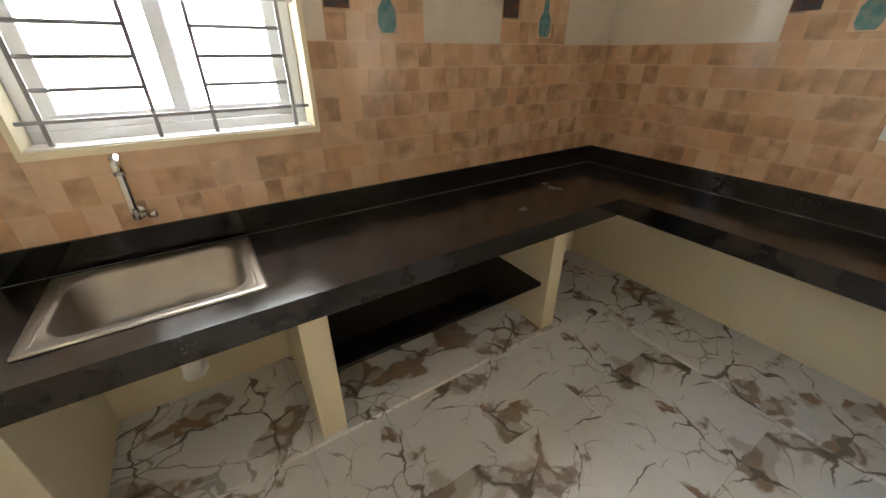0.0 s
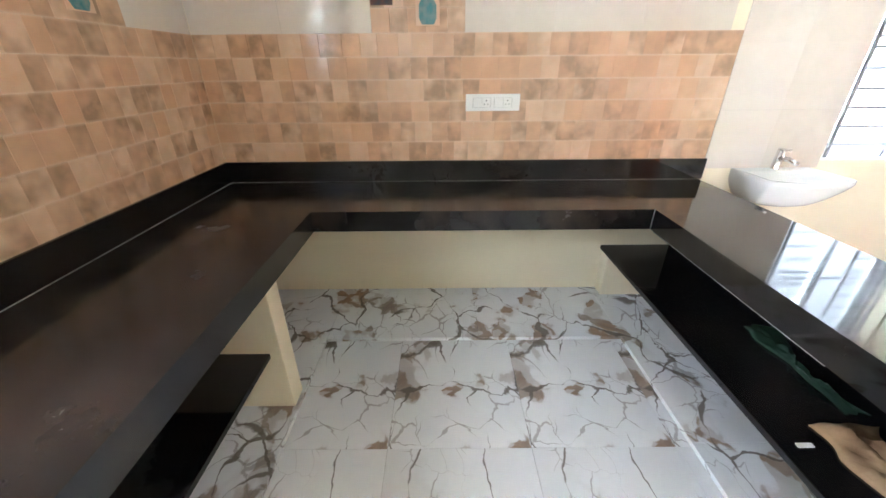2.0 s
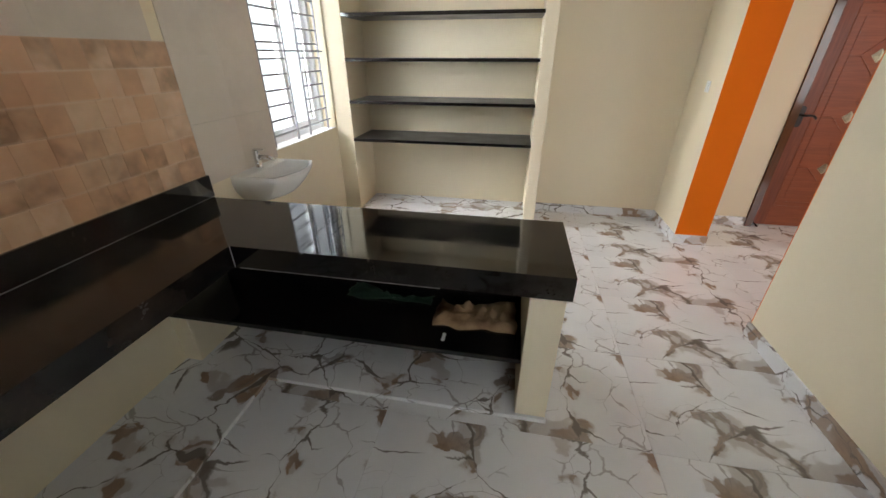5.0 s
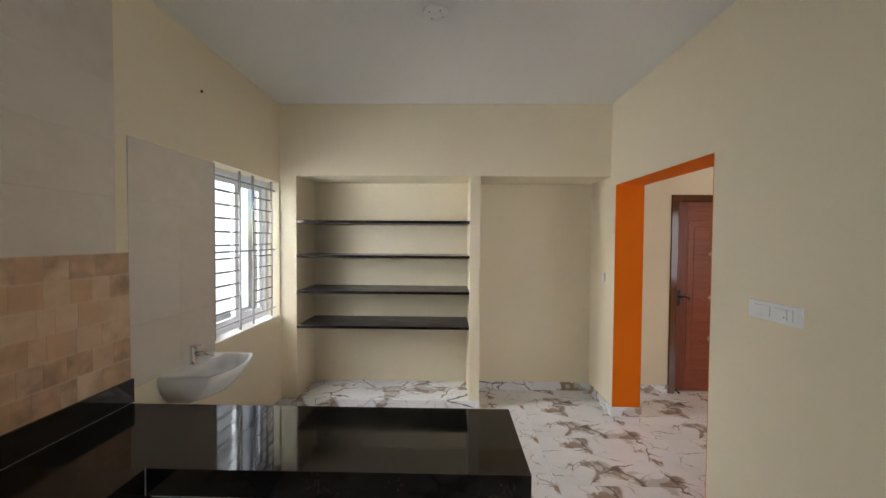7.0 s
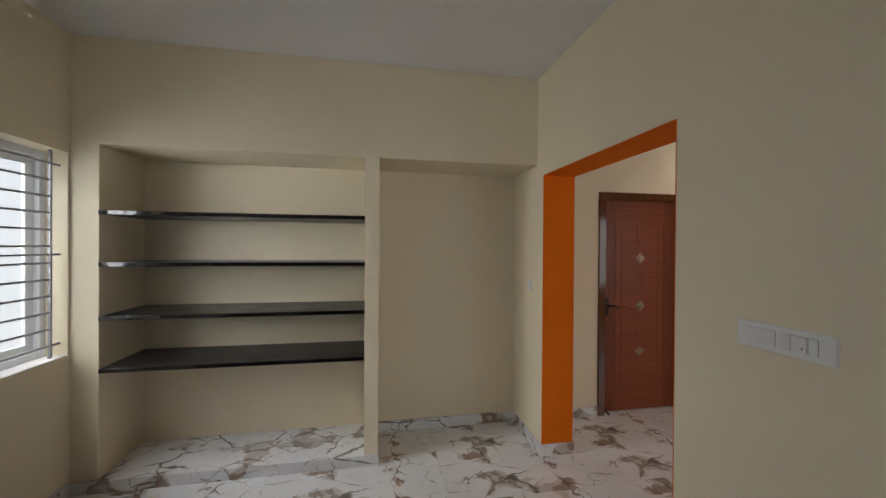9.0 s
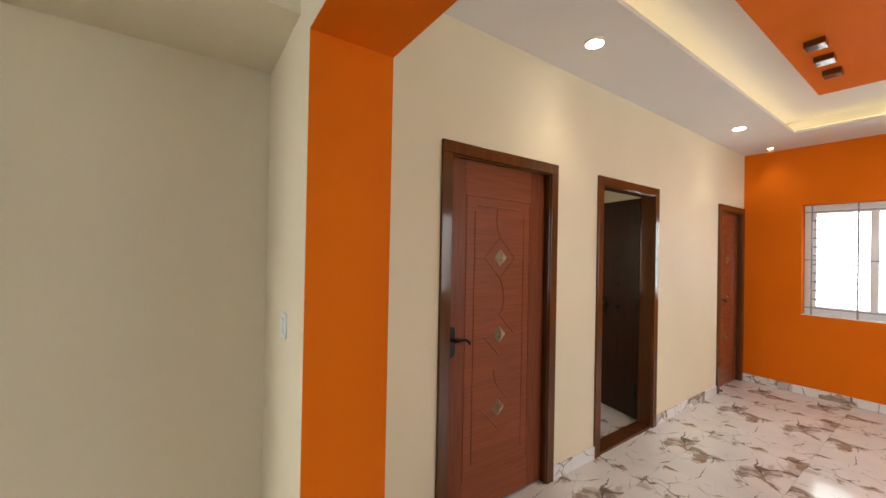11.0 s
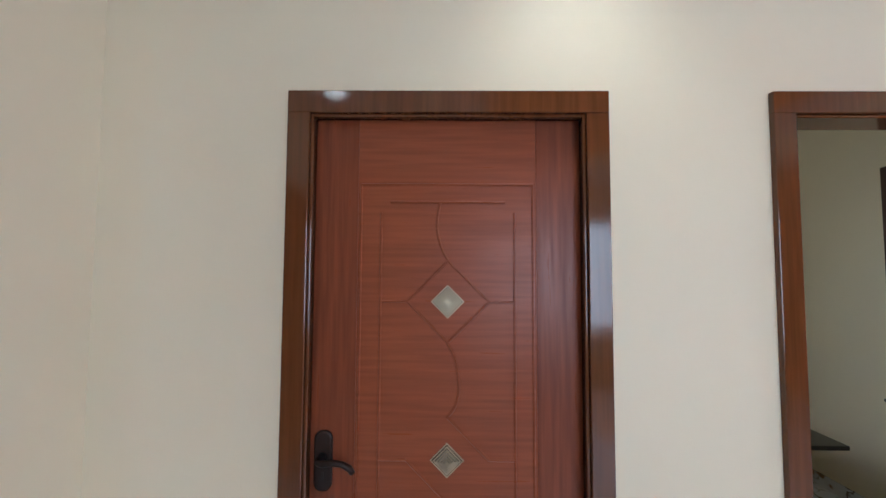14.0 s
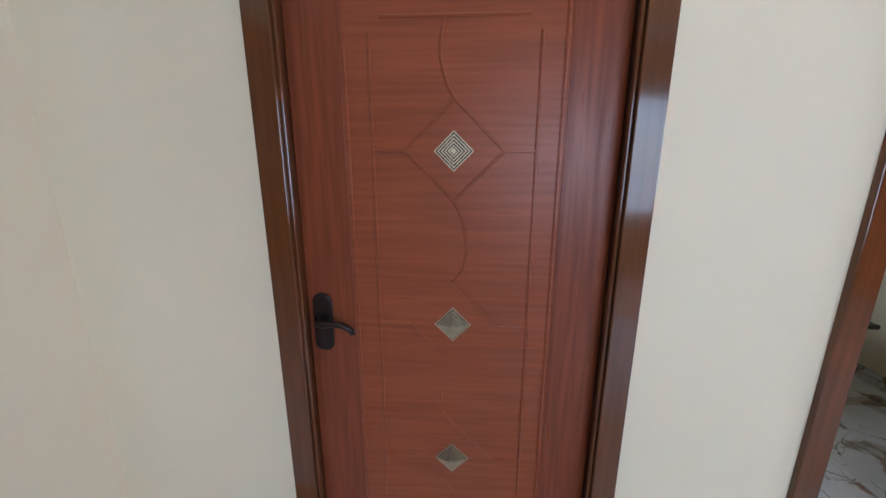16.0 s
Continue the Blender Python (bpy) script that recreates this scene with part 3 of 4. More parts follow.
def tap():
    root = thing("tap", (2.745, 0, .99), "chrome wall tap with a swivel spout over the sink", "tap")
    bm = bmesh.new()
    tube(bm, [(2.745, .007, .985), (2.745, .012, .985), (2.745, .018, .985)], [.028, .028, .018], 14)
    tube(bm, [(2.745, .015, .985), (2.745, .07, .985)], .014, 10)
    part("body", bm, CHROME, root, smooth=True)
    bm = bmesh.new()
    tube(bm, [(2.715, .055, .985), (2.695, .055, .985), (2.69, .055, .985), (2.682, .055, .985)], [.012, .018, .018, .008], 10)
    part("knob", bm, CHROME, root, smooth=True)
    bm = bmesh.new()
    tube(bm, [(2.745, .07, .985), (2.747, .078, 1.0), (2.746, .08, 1.03), (2.742, .085, 1.17), (2.740, .09, 1.20), (2.738, .105, 1.215), (2.736, .125, 1.20), (2.735, .13, 1.16)], [.018, .017, .015, .015, .016, .016, .017, .019], 10)
    part("spout", bm, CHROME, root, smooth=True)


tap()

bm = bmesh.new()
tube(bm, [(2.73, .3, .615), (2.73, .3, .52), (2.735, .3, .42), (2.745, .28, .36), (2.75, .2, .30), (2.75, .12, .24), (2.75, .05, .20)], .035, 12)
solid("waste_pipe", bm, PLASTIC, "white plastic waste pipe under the sink", "pipe", smooth=True)


def plate(name, m, w, h, modules, label):
    """Switch plate. Local: x along the wall, y out of it, z up, centre at the origin."""
    root = thing(name, m.translation, label, "switch")

    def put(pn, b, mat, parent, lab=""):
        bmesh.ops.transform(b, matrix=m, verts=b.verts)
        return part(pn, b, mat, parent, lab)
    put("cover", boxes((-w / 2, w / 2, 0, .010, -h / 2, h / 2), bevel=.004), PLASTIC, root)
    for x0, x1, n, sockets, raised in modules:
        # thin grey sheet: the shade in the slot round the rockers, as colour
        put("gap", boxes((x0 - .001, x1 + .001, .0095, .0105, -h * .285, h * .285)), RECESS_GREY, root)
        for k in range(n):
            a = x0 + (x1 - x0) * k / n
            b = x0 + (x1 - x0) * (k + 1) / n
            lift = .006 if k in raised else 0
            rk = put("rocker", boxes((a + .0008, b - .0008, .010, .0135 + lift, -h * .275, h * .275), bevel=.0012), PLASTIC, root)
            c = (a + b) / 2
            if k in sockets:
                for dx, dz, r in ((-.009, -.008, .003), (.009, -.008, .003), (0, .011, .0038)):
                    hole = bmesh.new()
                    tube(hole, [(c + dx, .0132, dz), (c + dx, .0139, dz)], r, 10)
                    put("socket_hole", hole, DARK_SPOT, rk)
            elif lift:
                put("pilot_mark", boxes((c - .002, c + .002, .0194, .0199, -.014, -.006)), DARK_SPOT, rk)


WEST_FACE = Matrix.Rotation(-math.pi / 2, 4, 'Z')
EAST_FACE = Matrix.Rotation(math.pi / 2, 4, 'Z')
plate("switch_plate", Matrix.Translation((0.0065, 1.58, 1.241)) @ WEST_FACE, .30, .088, ((-.105, -.008, 2, (0,), ()), (.012, .11, 2, (0,), ())), "white switch and socket plate on brown wall tiles")
plate("switch_plate", Matrix.Translation((WALL_E0, 2.757, 1.323)) @ EAST_FACE, .29, .088, ((.018, .112, 1, (), ()), (-.10, -.004, 4, (), (1,))), "white switch and socket plate on the cream wall")
plate("switch_plate", Matrix.Translation((WALL_E0, 4.69, 1.295)) @ EAST_FACE, .06, .085, ((-.02, .02, 1, (), ()),), "small white switch beside the orange doorway")


# ---- wash basin ----
def basin():
    root = thing("wash_basin", (0, 3.23, .85), "white ceramic wall-hung wash basin under pale tiles", "wash basin")
    y0, y1, d, z = 3.04, 3.505, .365, .862

    def outline(inset, zz, depth, squeeze=0.0):
        pts = []
        n = 24
        a0, a1 = y0 + inset + squeeze, y1 - inset - squeeze
        pts.append((max(inset, 0.001) if inset else 0.001, a0, zz))
        for k in range(n + 1):
            u = k / n
            yy = a0 + (a1 - a0) * u
            pts.append((depth - inset - .07 * (2 * u - 1) ** 2, yy, zz))
        pts.append((max(inset, 0.001), a1, zz))
        return pts
    bm = bmesh.new()
    under = []
    for k in range(9):
        u = k / 8
        under.append(outline(0, z - .18 + .155 * u, .20 + (d - .20) * u ** .6, .075 * (1 - u) ** 2))
    loft(bm, under + [outline(0, z - .022, d), outline(0, z - .002, d), outline(.002, z, d)], True, False)
    part("bowl", bm, CERAMIC, root, smooth=True)
    bm = bmesh.new()

    def well(inset, zz, back):
        a0, a1 = y0 + inset, y1 - inset
        pts = [(back, a0, zz)]
        for k in range(25):
            u = k / 24
            pts.append((d - inset - .07 * (2 * u - 1) ** 2, a0 + (a1 - a0) * u, zz))
        return pts + [(back, a1, zz)]
    loft(bm, [outline(.002, z, d), well(.014, z + .001, .10), well(.018, z - .004, .105), well(.03, z - .04, .115), well(.05, z - .075, .125), well(.085, z - .10, .15), well(.12, z - .108, .17)], False, True)
    part("basin_well", bm, CERAMIC, root, smooth=True)
    bm = bmesh.new()
    tube(bm, [(.20, 3.2725, z - .1085), (.20, 3.2725, z - .105)], .022, 16)
    part("drain", bm, CHROME, root, "round chrome drain")
    t = thing("pillar_tap", (.06, 3.25, z), "chrome pillar tap on the wash basin", "tap")
    bm = bmesh.new()
    tube(bm, [(.06, 3.25, z - .004), (.06, 3.25, z + .01), (.06, 3.25, z + .115)], [.024, .021, .020], 12)
    part("body", bm, CHROME, t, smooth=True)
    bm = bmesh.new()
    tube(bm, [(.06, 3.25, z + .07), (.13, 3.25, z + .075), (.185, 3.25, z + .062)], [.015, .014, .013], 10)
    part("spout", bm, CHROME, t, smooth=True)
    part("lever", boxes((.045, .115, 3.238, 3.262, z + .117, z + .127), bevel=.003), CHROME, t)


basin()

# ceiling rosette
bm = bmesh.new()
tube(bm, [(1.57, 3.135, KITCHEN_TOP), (1.57, 3.135, KITCHEN_TOP - .012), (1.57, 3.135, KITCHEN_TOP - .02)], [.075, .07, .03], 24)
rose = solid("ceiling_rose", bm, PLASTIC, "round white plastic ceiling rose", "ceiling rose", smooth=False)
bm = bmesh.new()
tube(bm, [(0.0, 3.44, 2.63), (0.004, 3.44, 2.63)], .010, 10)
solid("wall_hole", bm, DARK_SPOT, "small dark drilled hole in the cream wall", "hole", kind="structure")


for k in range(4):
    a = k * math.pi / 2 + .6
    px, py = 1.57 + .045 * math.cos(a), 3.135 + .045 * math.sin(a)
    bm = bmesh.new()
    tube(bm, [(px, py, KITCHEN_TOP - .0155), (px, py, KITCHEN_TOP - .019)], .0045, 8)
    part("screw_hole", bm, RECESS_GREY, rose)

# cloth left on the peninsula shelf
def cloth(x0, x1, y0, y1, z, lift, seed, mat, label):
    bm = bmesh.new()
    nx, ny = 26, 12
    top = []
    for layer in (0, 1):
        for i in range(nx + 1):
            for j in range(ny + 1):
                u, v = i / nx, j / ny
                p = Vector((u * 4 + seed, v * 2.5, seed))
                wob = noise.noise(p) * .03
                hgt = abs(noise.noise(p * 1.6)) * lift + abs(noise.noise(p * 4)) * lift * .4
                edge = min(1, 5 * min(u, 1 - u), 5 * min(v, 1 - v))
                zz = z + .002 + (hgt * edge + .004 if layer else 0)
                top.append(bm.verts.new((x0 + (x1 - x0) * u + wob, y0 + (y1 - y0) * v + wob + .05 * math.sin(u * 5 + seed) * v, zz)))
    s = (nx + 1) * (ny + 1)

    def at(l, i, j):
        return top[l * s + i * (ny + 1) + j]
    for i in range(nx):
        for j in range(ny):
            bm.faces.new((at(1, i, j), at(1, i + 1, j), at(1, i + 1, j + 1), at(1, i, j + 1)))
            bm.faces.new((at(0, i, j), at(0, i, j + 1), at(0, i + 1, j + 1), at(0, i + 1, j)))
    for i in range(nx):
        bm.faces.new((at(0, i, 0), at(0, i + 1, 0), at(1, i + 1, 0), at(1, i, 0)))
        bm.faces.new((at(0, i, ny), at(1, i, ny), at(1, i + 1, ny), at(0, i + 1, ny)))
    for j in range(ny):
        bm.faces.new((at(0, 0, j), at(1, 0, j), at(1, 0, j + 1), at(0, 0, j + 1)))
        bm.faces.new((at(0, nx, j), at(0, nx, j + 1), at(1, nx, j + 1), at(1, nx, j)))
    return solid("cloth", bm, mat, label, "cloth", smooth=True)


cloth(1.38, 1.775, 2.50, 2.71, .352, .085, 3.1, CLOTH, "crumpled tan cloth on the black shelf")
cloth(.86, 1.34, 2.66, 2.73, .352, .05, 7.7, GREEN_CLOTH, "folded dark green cloth on the black shelf")
solid("paper_scrap", boxes((1.44, 1.455, 2.40, 2.45, .352, .356)), PLASTIC, "small white scrap on the black shelf", "scrap")


# ---- doors ----
def strip(bm, pts, half=.0045, proud=.0035):
    """A low rounded bead along points in the x-z plane, standing out of y = 0 towards -y."""
    pv = [Vector((x, 0, z)) for x, z in pts]
    loops = []
    for i, p in enumerate(pv):
        d = (pv[min(i + 1, len(pv) - 1)] - pv[max(i - 1, 0)]).normalized()
        s = Vector((-d.z, 0, d.x))
        loops.append([p + s * half, p + s * half * .4 + Vector((0, -proud, 0)), p - s * half * .4 + Vector((0, -proud, 0)), p - s * half])
    loft(bm, loops)


def curve(points, n=8):
    """Smooth line through points."""
    out = []
    P = [points[0], *points, points[-1]]
    for a, b, c, d in zip(P, P[1:], P[2:], P[3:]):
        for k in range(n):
            t = k / n
            out.append(tuple(.5 * ((2 * b[i]) + (c[i] - a[i]) * t + (2 * a[i] - 5 * b[i] + 4 * c[i] - d[i]) * t * t + (3 * b[i] - a[i] - 3 * c[i] + d[i]) * t ** 3) for i in (0, 1)))
    return out + [points[-1]]


def door_frame(x0, x1, name, label):
    root = thing(name, (x0, HALL_N, 0), label, "door", kind="structure")
    y0, y1, w = HALL_N - .018, 5.13, .067
    for nm, a, b, z0, z1 in (("jamb", x0, x0 + w, 0, DOOR_TOP - w), ("jamb", x1 - w, x1, 0, DOOR_TOP - w), ("head", x0, x1, DOOR_TOP - w, DOOR_TOP)):
        part(nm, boxes((a, b, y0, y1, z0, z1), bevel=.0025), FRAME_WOOD, root, "varnished dark brown frame")
    r = .009
    part("bead", boxes((x0 + w, x0 + w + r, y0 + .012, y0 + .026, 0, DOOR_TOP - w), (x1 - w - r, x1 - w, y0 + .012, y0 + .026, 0, DOOR_TOP - w), (x0 + w + r, x1 - w - r, y0 + .012, y0 + .026, DOOR_TOP - w - r, DOOR_TOP - w), bevel=.003), FRAME_WOOD, root)
    return root


def ornament(cx, cz, y, parent, mat=None):
    """Square brass stud set on its corner, in stepped rings."""
    bm = bmesh.new()
    for r, h in ((.051, .004), (.042, .008), (.033, .012), (.024, .016), (.015, .020)):
        for r0, r1, hh in ((r, r - .0038, h),):
            outer = [(cx, y, cz + r0), (cx + r0, y, cz), (cx, y, cz - r0), (cx - r0, y, cz)]
            up = [(a, y - hh, c) for a, _, c in outer]
            inner = [(cx, y - hh, cz + r1), (cx + r1, y - hh, cz), (cx, y - hh, cz - r1), (cx - r1, y - hh, cz)]
            low = [(a, y, c) for a, _, c in inner]
            loft(bm, [outer, up, inner, low], False, False)
    r = .008
    loft(bm, [[(cx, y, cz + r), (cx + r, y, cz), (cx, y, cz - r), (cx - r, y, cz)], [(cx, y - .023, cz + r), (cx + r, y - .023, cz), (cx, y - .023, cz - r), (cx - r, y - .023, cz)]])
    o = part("ornament", bm, mat or BRASS, parent, "square brass stud set on its corner")
    b2 = bmesh.new()
    r = .049
    loft(b2, [[(cx, y + .001, cz + r), (cx + r, y + .001, cz), (cx, y + .001, cz - r), (cx - r, y + .001, cz)], [(cx, y - .002, cz + r), (cx + r, y - .002, cz), (cx, y - .002, cz - r), (cx - r, y - .002, cz)]])
    part("recess", b2, BRASS_DARK, o)


def leaf(root, x0, x1, y, skin, stile, studs=None):
    """Moulded door leaf between x0 and x1 with its face at y."""
    top = DOOR_TOP - .069
    w = x1 - x0
    k = w / .826

    def X(u):
        return x0 + (u - 4.109) * k
    body = part("leaf", boxes((X(4.245), X(4.797), y, y + .034, .012, top)), skin, root, "red-brown moulded door leaf")
    for a, b in ((x0 + .002, X(4.245) - .0006), (X(4.797) + .0006, x1 - .002)):
        part("stile", boxes((a, b, y - .0004, y + .034, .012, top), bevel=.0015), stile, root)
    lines = [[(X(4.254), .22), (X(4.254), 1.879), (X(4.787), 1.879), (X(4.787), .22), (X(4.254), .22)],
             [(X(4.317), .30), (X(4.317), 1.79)], [(X(4.73), .30), (X(4.73), 1.79)], [(X(4.345), 1.824), (X(4.70), 1.824)], [(X(4.345), .265), (X(4.70), .265)]]
    for c in (1.516, 1.042, .592):
        lines.append([(X(4.32), c), (X(4.400), c)])
        lines.append([(X(4.651), c), (X(4.728), c)])
        lines.append([(X(4.400), c), (X(4.525), c - .125)])
        lines.append([(X(4.525), c + .125), (X(4.651), c)])
    lines.append([(X(4.400), 1.516), (X(4.525), 1.641)])
    lines.append([(X(4.525), 1.391), (X(4.651), 1.516)])
    lines.append(curve([(X(4.500), 1.822), (X(4.490), 1.75), (X(4.505), 1.68), (X(4.530), 1.636)]))
    lines.append(curve([(X(4.522), 1.394), (X(4.548), 1.34), (X(4.560), 1.26), (X(4.548), 1.20), (X(4.522), 1.166)]))
    lines.append(curve([(X(4.490), .83), (X(4.490), .79), (X(4.505), .75), (X(4.528), .715)]))
    for ln in lines:
        bm = bmesh.new()
        for a, b in zip(ln, ln[1:]) if len(ln) == 5 and ln[0] == ln[-1] else ():
            strip(bm, [a, b])
        if not (len(ln) == 5 and ln[0] == ln[-1]):
            strip(bm, ln)
        bmesh.ops.translate(bm, vec=(0, y, 0), verts=bm.verts)
        part("moulding", bm, skin, body)
    for cz in (1.516, 1.042, .592):
        ornament(X(4.524), cz, y, root, studs)
    return body


def handle(root, x, y, z, side=1):
    bm = bmesh.new()
    lp = [[(px, -d, pz) for px, pz, _ in round_rect(-.027, .027, -.088, .088, 0, .024)] for d in (0, .008, .011)]
    lp[2] = [(a * .85, b, c * .95) for a, b, c in lp[2]]
    loft(bm, lp)
    bmesh.ops.translate(bm, vec=(x, y, z), verts=bm.verts)
    pl = part("handle_plate", bm, BRONZE, root, "dark bronze lock plate")
    bm = bmesh.new()
    tube(bm, [(x, y - .008, z + .015), (x, y - .05, z + .015), (x + .012 * side, y - .055, z + .015), (x + .04 * side, y - .055, z + .018), (x + .07 * side, y - .055, z + .015), (x + .092 * side, y - .053, z + .002), (x + .10 * side, y - .05, z - .012)], [.012, .010, .010, .009, .009, .009, .008], 10)
    part("lever", bm, BRONZE, root, "curved dark bronze lever", smooth=True)
    part("keyhole", boxes((x - .004, x + .004, y - .0125, y - .0105, z - .055, z - .03)), DARK_SPOT, pl)


d1 = door_frame(*D1, "door_1", "closed red-brown panelled door with brass studs")
leaf(d1, D1[0] + .069, D1[1] - .069, 5.05, DOOR_WOOD, STILE_WOOD)
handle(d1, 4.153, 5.05, 1.04)
d3 = door_frame(*D3, "door_3", "closed red-brown door beside the orange wall")
leaf(d3, D3[0] + .069, D3[1] - .069, 5.05, DOOR_WOOD, STILE_WOOD)
handle(d3, 7.995, 5.05, 1.04)

d2 = door_frame(*D2, "door_2", "open dark brown door into a dim room")
part("threshold", boxes((D2[0] + .067, D2[1] - .067, HALL_N - .01, 5.13, 0, .02), bevel=.003), FRAME_WOOD, d2)
HINGE = Matrix.Translation((D2[1] - .07, 5.135, 0)) @ Matrix.Rotation(radians(-102), 4, 'Z')
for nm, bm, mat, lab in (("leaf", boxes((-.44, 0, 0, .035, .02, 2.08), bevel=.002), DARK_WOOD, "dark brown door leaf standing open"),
                         ("lock_case", boxes((-.425, -.37, -.012, 0, .95, 1.13), bevel=.003), BRONZE, "dark bronze lock plate"),
                         ("hinge", boxes((-.03, .01, -.012, 0, .22, .36), bevel=.003), BRONZE, ""),
                         ("hinge", boxes((-.03, .01, -.012, 0, 1.02, 1.16), bevel=.003), BRONZE, ""),
                         ("hinge", boxes((-.03, .01, -.012, 0, 1.80, 1.94), bevel=.003), BRONZE, "")):
    bmesh.ops.transform(bm, matrix=HINGE, verts=bm.verts)
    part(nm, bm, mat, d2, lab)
bm = bmesh.new()
tube(bm, [(-.40, -.012, 1.06), (-.40, -.05, 1.06), (-.34, -.055, 1.06), (-.30, -.05, 1.05)], .009, 8)
bmesh.ops.transform(bm, matrix=HINGE, verts=bm.verts)
part("lever", bm, BRONZE, d2, "dark bronze lever", True)
for cz in (1.516, 1.26, 1.042):
    bm = boxes((-.26, -.22, -.008, 0, cz - .02, cz + .02))
    bmesh.ops.transform(bm, matrix=HINGE, verts=bm.verts)
    part("ornament", bm, BRONZE, d2)

# slab in the dim room
solid("wall_shelf", boxes((5.25, 6.84, 6.09, 6.9, .585, .61), bevel=.003), GRANITE, "black granite slab in the dim room", "shelf")

# door stops
for sx in (4.125, 7.96):
    bm = bmesh.new()
    tube(bm, [(sx, 5.04, .05), (sx + .01, 5.02, .03), (sx + .03, 4.985, .008)], [.006, .006, .011], 8)
    solid("door_stop", bm, BRONZE, "small dark metal door stop at the door foot", "door stop", group="door stops")

# ---- hall ceiling fittings ----
for lx, ly, r in ((4.93, 4.69, .05), (7.41, 4.69, .05), (3.75, 3.6, .05), (8.36, 3.6, .05), (8.51, 4.71, .022)):
    t = thing("downlight", (lx, ly, HALL_TOP), "round white recessed ceiling downlight, lit", "downlight", "hall downlights")
    bm = bmesh.new()
    tube(bm, [(lx, ly, HALL_TOP), (lx, ly, HALL_TOP - .004), (lx, ly, HALL_TOP - .007)], [r * 1.25, r * 1.25, r * 1.1], 24)
    part("rim", bm, PLASTIC, t)
    bm = bmesh.new()
    tube(bm, [(lx, ly, HALL_TOP - .006), (lx, ly, HALL_TOP - .009)], r, 24)
    part("lens", bm, LED_DISC, t, "glowing white lens")
solid("cove_light", boxes((TX0 - .1, TX1 + .1, TY1 + .05, TY1 + .07, HALL_TOP + .031, HALL_TOP + .045), (TX0 - .1, TX1 + .1, TY0 - .07, TY0 - .05, HALL_TOP + .031, HALL_TOP + .045), (TX1 + .05, TX1 + .07, TY0 - .05, TY1 + .05, HALL_TOP + .031, HALL_TOP + .045), (TX0 - .07, TX0 - .05, TY0 - .05, TY1 + .05, HALL_TOP + .031, HALL_TOP + .045)),
      LED_STRIP, "warm yellow light strip hidden in the ceiling cove", "light strip")
for bx, by in ((6.48, 3.95), (6.78, 3.955), (6.18, 3.945)):
    solid("ceiling_block", boxes((bx - .05, bx + .05, by - .05, by + .05, 2.89, 2.93), bevel=.003), FRAME_WOOD, "small dark wooden block on the orange ceiling panel", "ceiling block", group="ceiling blocks")


# ---- tiles ----
def tile_mesh(name, w, h, d, mat, edge=.002):
    """A slab with chamfered face; x across, z up, face towards +y."""
    me = bpy.data.meshes.new(name)
    a, b, e = w / 2, h / 2, edge
    v = [(-a, 0, -b), (a, 0, -b), (a, 0, b), (-a, 0, b), (-a, d - e, -b), (a, d - e, -b), (a, d - e, b), (-a, d - e, b), (-a + e, d, -b + e), (a - e, d, -b + e), (a - e, d, b - e), (-a + e, d, b - e)]
    f = [(0, 1, 2, 3), (4, 5, 1, 0), (5, 6, 2, 1), (6, 7, 3, 2), (7, 4, 0, 3), (8, 9, 5, 4), (9, 10, 6, 5), (10, 11, 7, 6), (11, 8, 4, 7), (11, 10, 9, 8)]
    me.from_pydata(v, [], f)
    me.materials.append(mat)
    return me


rng = random.Random(5)
cache = {}


def lay(name, parent, axis, u, z, w, h, d, mat):
    """One tile, its centre at u along the wall and z up."""
    key = (name, round(w, 3), round(h, 3), mat.name)
    if key not in cache:
        gap = .0005
        cache[key] = tile_mesh(name, w - gap, h - gap, d, mat, .0006 if name == "tile" else .0004)
    ob = new(name, cache[key])
    ob.parent = parent
    if axis == 'S':
        ob.location = (u, .001, z)
        ob.rotation_euler = (0, 0, 0)
    else:
        ob.location = (.001, u, z)
        ob.rotation_euler = (0, 0, -math.pi / 2)
    return ob


ROW, Z0, ROWS = 0.1095, 0.922, 6
SIZES = (.07, .08, .09, .095, .10, .11, .12)


def brown_rows(parent, axis, u0, u1, z0, rows, holes=()):
    for r in range(rows):
        za, zb = z0 + r * ROW, z0 + (r + 1) * ROW
        spans = [(u0, u1)]
        for h0, h1, hz in holes:
            if zb > hz + .003:
                spans = [s for a, b in spans for s in ((a, min(b, h0)), (max(a, h1), b)) if s[1] - s[0] > .01]
        for a, b in spans:
            u = a
            while b - u > .001:
                w = rng.choice(SIZES)
                if b - u - w < .06:
                    w = b - u
                    if w > .25:
                        w = .12
                top = zb
                lay("tile", parent, axis, u + w / 2, (za + top) / 2, round(w, 3), ROW, .006, BROWN_TILE)
                u += w


def pale_grid(parent, axis, u0, u1, z0, z1, cw=.45, ch=.30):
    nu, nz = max(1, round((u1 - u0) / cw)), max(1, round((z1 - z0) / ch))
    for i in range(nu):
        for j in range(nz):
            w, h = (u1 - u0) / nu, (z1 - z0) / nz
            lay("pale_tile", parent, axis, u0 + w * (i + .5), z0 + h * (j + .5), w, h, .005, PALE_TILE)


ZT = Z0 + ROW * ROWS
brown_rows(wall_south, 'S', 0.007, 2.0, Z0, ROWS)
brown_rows(wall_south, 'S', 2.995, 3.2, Z0, ROWS)
brown_rows(wall_south, 'S', 2.0, 2.995, Z0, 2)
lowest = Z0 + 2 * ROW
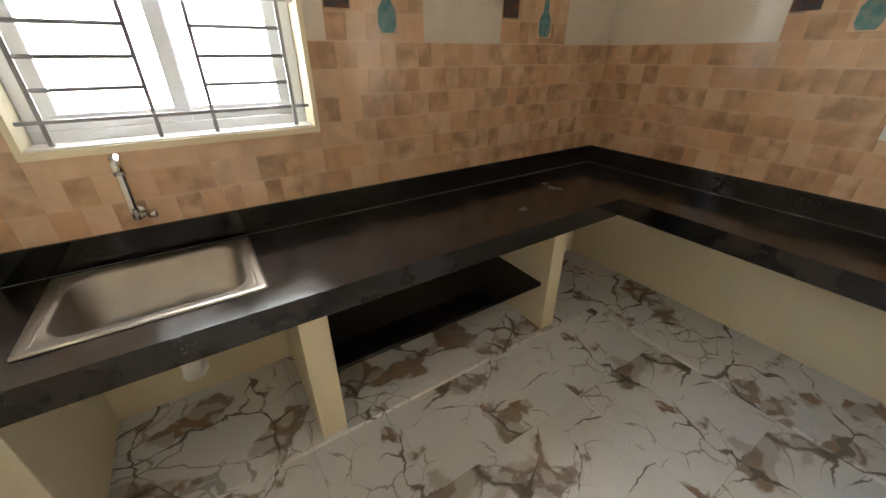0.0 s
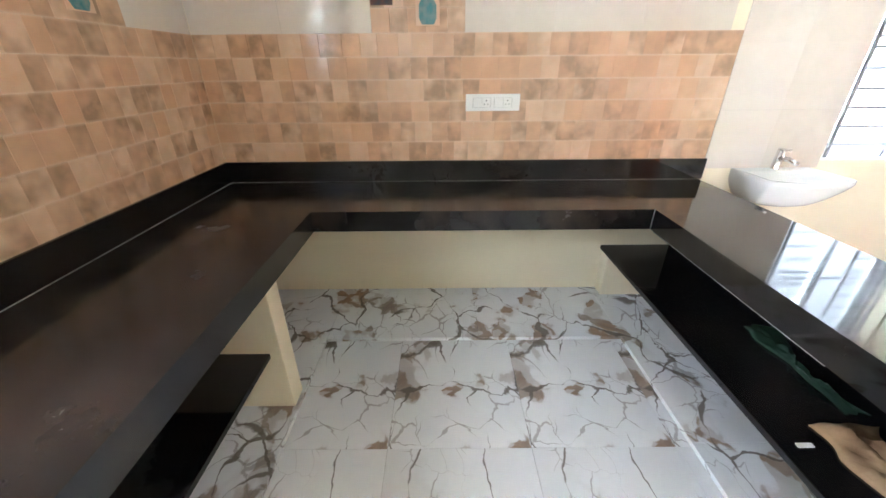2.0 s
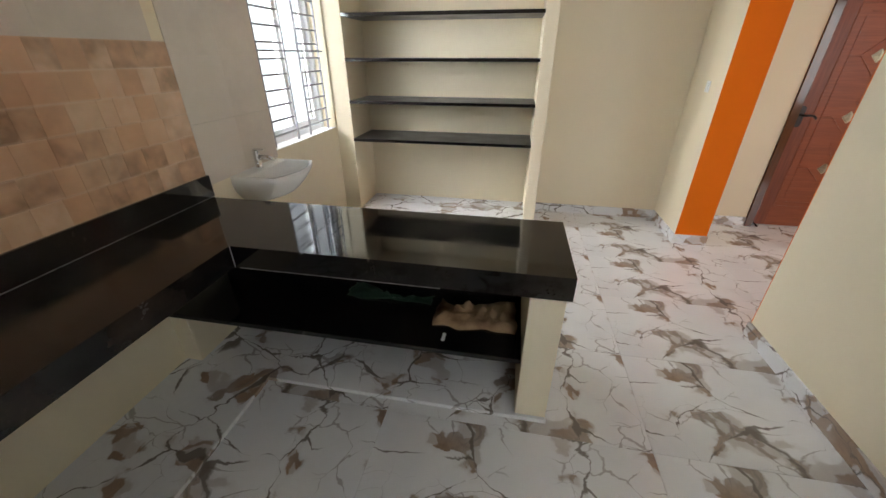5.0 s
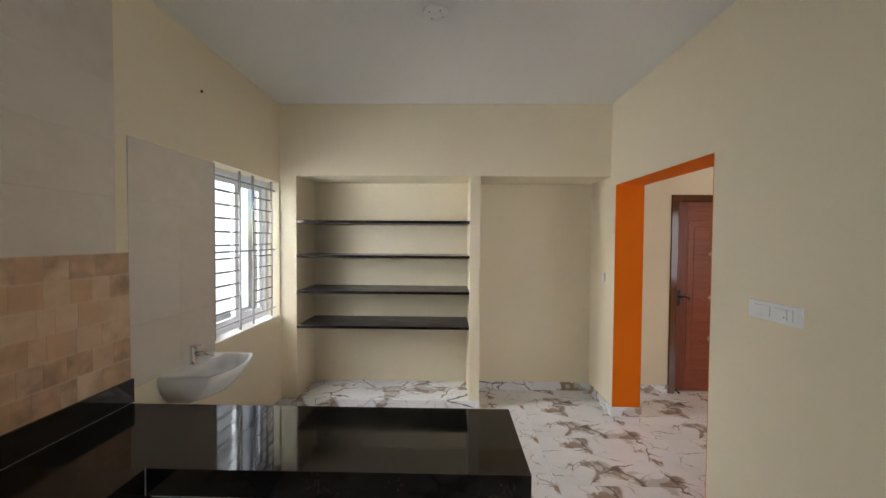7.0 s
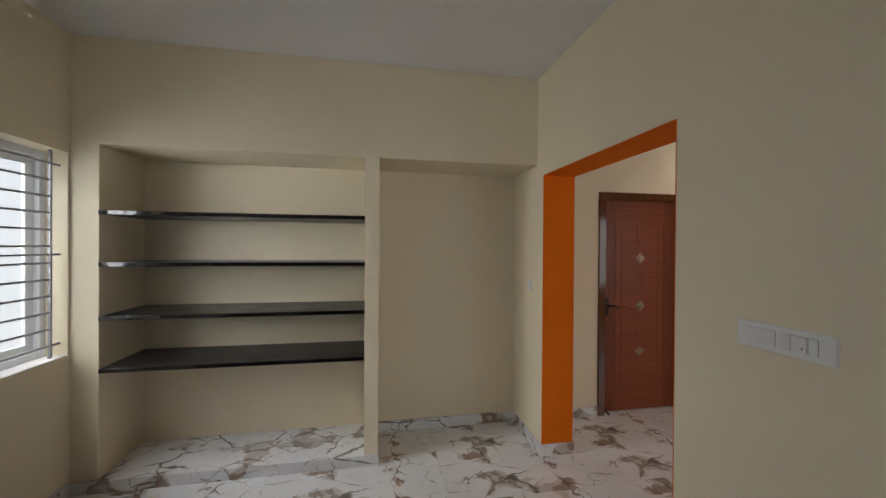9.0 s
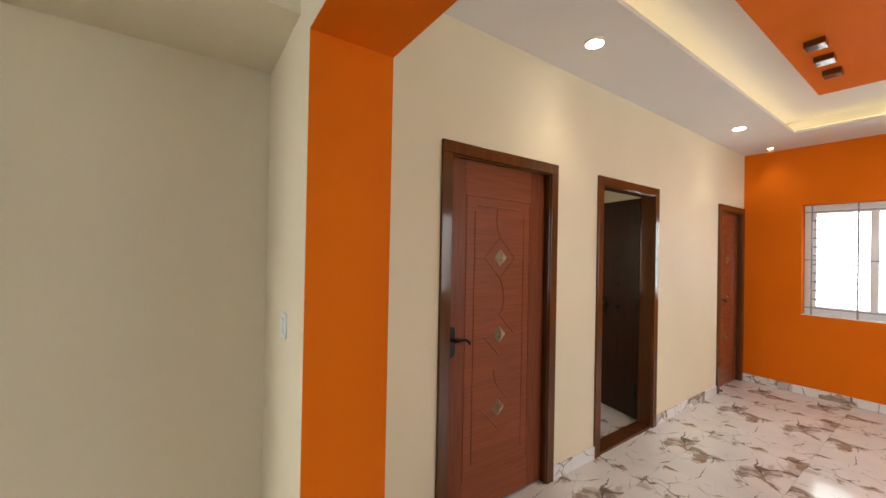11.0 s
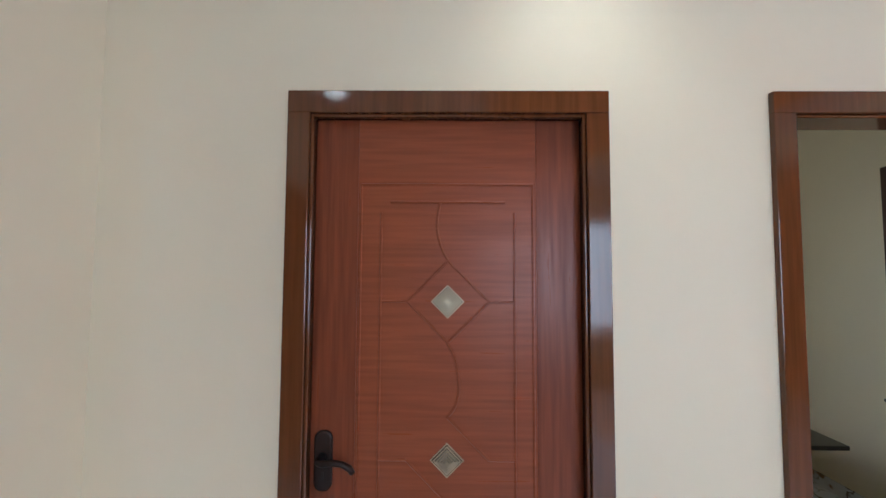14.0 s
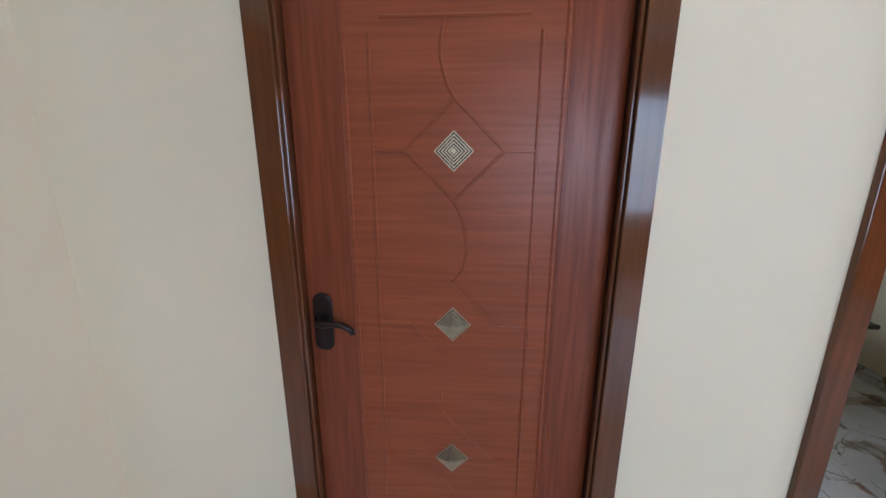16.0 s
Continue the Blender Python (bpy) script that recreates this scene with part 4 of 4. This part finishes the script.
lay("tile", wall_south, 'S', 2.25, (lowest + 1.215) / 2, .5, 1.215 - lowest, .006, BROWN_TILE)
lay("tile", wall_south, 'S', 2.7475, (lowest + 1.215) / 2, .495, 1.215 - lowest, .006, BROWN_TILE)
brown_rows(wall_west, 'W', 0.007, 2.86, Z0, ROWS)

DECO = ((wall_south, 'S', .44, .955), (wall_south, 'S', 1.44, 1.915), (wall_west, 'W', .94, 1.42))
TEAL = material("teal_print", (0.06, 0.22, 0.24), 0.18, scale=30, color2=(0.20, 0.30, 0.28))
MAROON = material("maroon_print", (0.14, 0.055, 0.035), 0.18, scale=30, color2=(0.05, 0.05, 0.06))
for wall, axis, a, b in DECO:
    brown_rows(wall, axis, a, b, ZT, 3)
    # printed still-life pieces: dark square and a small bottle
    flat = Matrix.Identity(4) if axis == 'S' else Matrix.Translation((0, 0, 0)) @ Matrix(((0, 1, 0, 0), (1, 0, 0, 0), (0, 0, 1, 0), (0, 0, 0, 1)))
    left, right = (b - .06, a + .19) if axis == 'S' else (a + .06, b - .19)
    for nm, bm, mat in (("picture_tile", boxes((left - .055, left + .055, .007, .009, 1.70, 1.81)), MAROON), ("picture_tile", boxes((right - .06, right + .06, .007, .0085, 1.61, 1.81)), BROWN_TILE)):
        bmesh.ops.transform(bm, matrix=flat, verts=bm.verts)
        ob = new(nm, mesh_of(nm, bm, mat))
        ob.parent = wall
    bm = bmesh.new()
    prof = ((.030, 1.615), (.044, 1.64), (.044, 1.70), (.020, 1.74), (.016, 1.80))
    ring = [(right + r, z) for r, z in prof] + [(right - r, z) for r, z in reversed(prof)]
    loft(bm, [[(x, .0085, z) for x, z in ring], [(x, .0105, z) for x, z in ring]])
    bmesh.ops.transform(bm, matrix=flat, verts=bm.verts)
    ob = new("printed_bottle", mesh_of("printed_bottle", bm, TEAL))
    ob.parent = wall

for a, b in ((.007, .44), (.955, 1.44), (1.915, 2.0)):
    pale_grid(wall_south, 'S', a, b, ZT, KITCHEN_TOP)
for a, b in ((.44, .955), (1.44, 1.915)):
    pale_grid(wall_south, 'S', a, b, ZT + 3 * ROW, KITCHEN_TOP)
pale_grid(wall_south, 'S', 2.995, 3.2, ZT, KITCHEN_TOP)
pale_grid(wall_south, 'S', 2.0, 2.995, 2.22, KITCHEN_TOP)
pale_grid(wall_west, 'W', .007, .94, ZT, KITCHEN_TOP)
pale_grid(wall_west, 'W', 1.42, 2.79, ZT, KITCHEN_TOP)
pale_grid(wall_west, 'W', .94, 1.42, ZT + 3 * ROW, KITCHEN_TOP)
pale_grid(wall_west, 'W', 2.862, 3.55, .86, 2.18)

# floor tiles
floor_cache = {}


def floor_tile(x0, x1, y0, y1):
    w, d = round(x1 - x0, 3), round(y1 - y0, 3)
    if (w, d) not in floor_cache:
        bm = boxes((-w / 2 + .0008, w / 2 - .0008, -d / 2 + .0008, d / 2 - .0008, -.01, 0))
        floor_cache[(w, d)] = mesh_of("floor_tile", bm, MARBLE)
    ob = new("floor_tile", floor_cache[(w, d)])
    ob.location = ((x0 + x1) / 2, (y0 + y1) / 2, 0)
    ob.parent = floor


def tile_floor(x0, x1, y0, y1, px=1.2, py=.6, ox=0.0, oy=0.0):
    x = x0 + ox - (px if ox else 0)
    while x < x1 - .005:
        y = y0 + oy - (py if oy else 0)
        while y < y1 - .005:
            a, b, c, d = max(x, x0), min(x + px, x1), max(y, y0), min(y + py, y1)
            if b - a > .005 and d - c > .005:
                floor_tile(a, b, c, d)
            y += py
        x += px


tile_floor(0, 3.46, 0, 5.05, oy=.46)
tile_floor(3.46, 8.72, .9, 5.05, oy=.16)
tile_floor(5.25, 7.35, 5.05, 6.9)
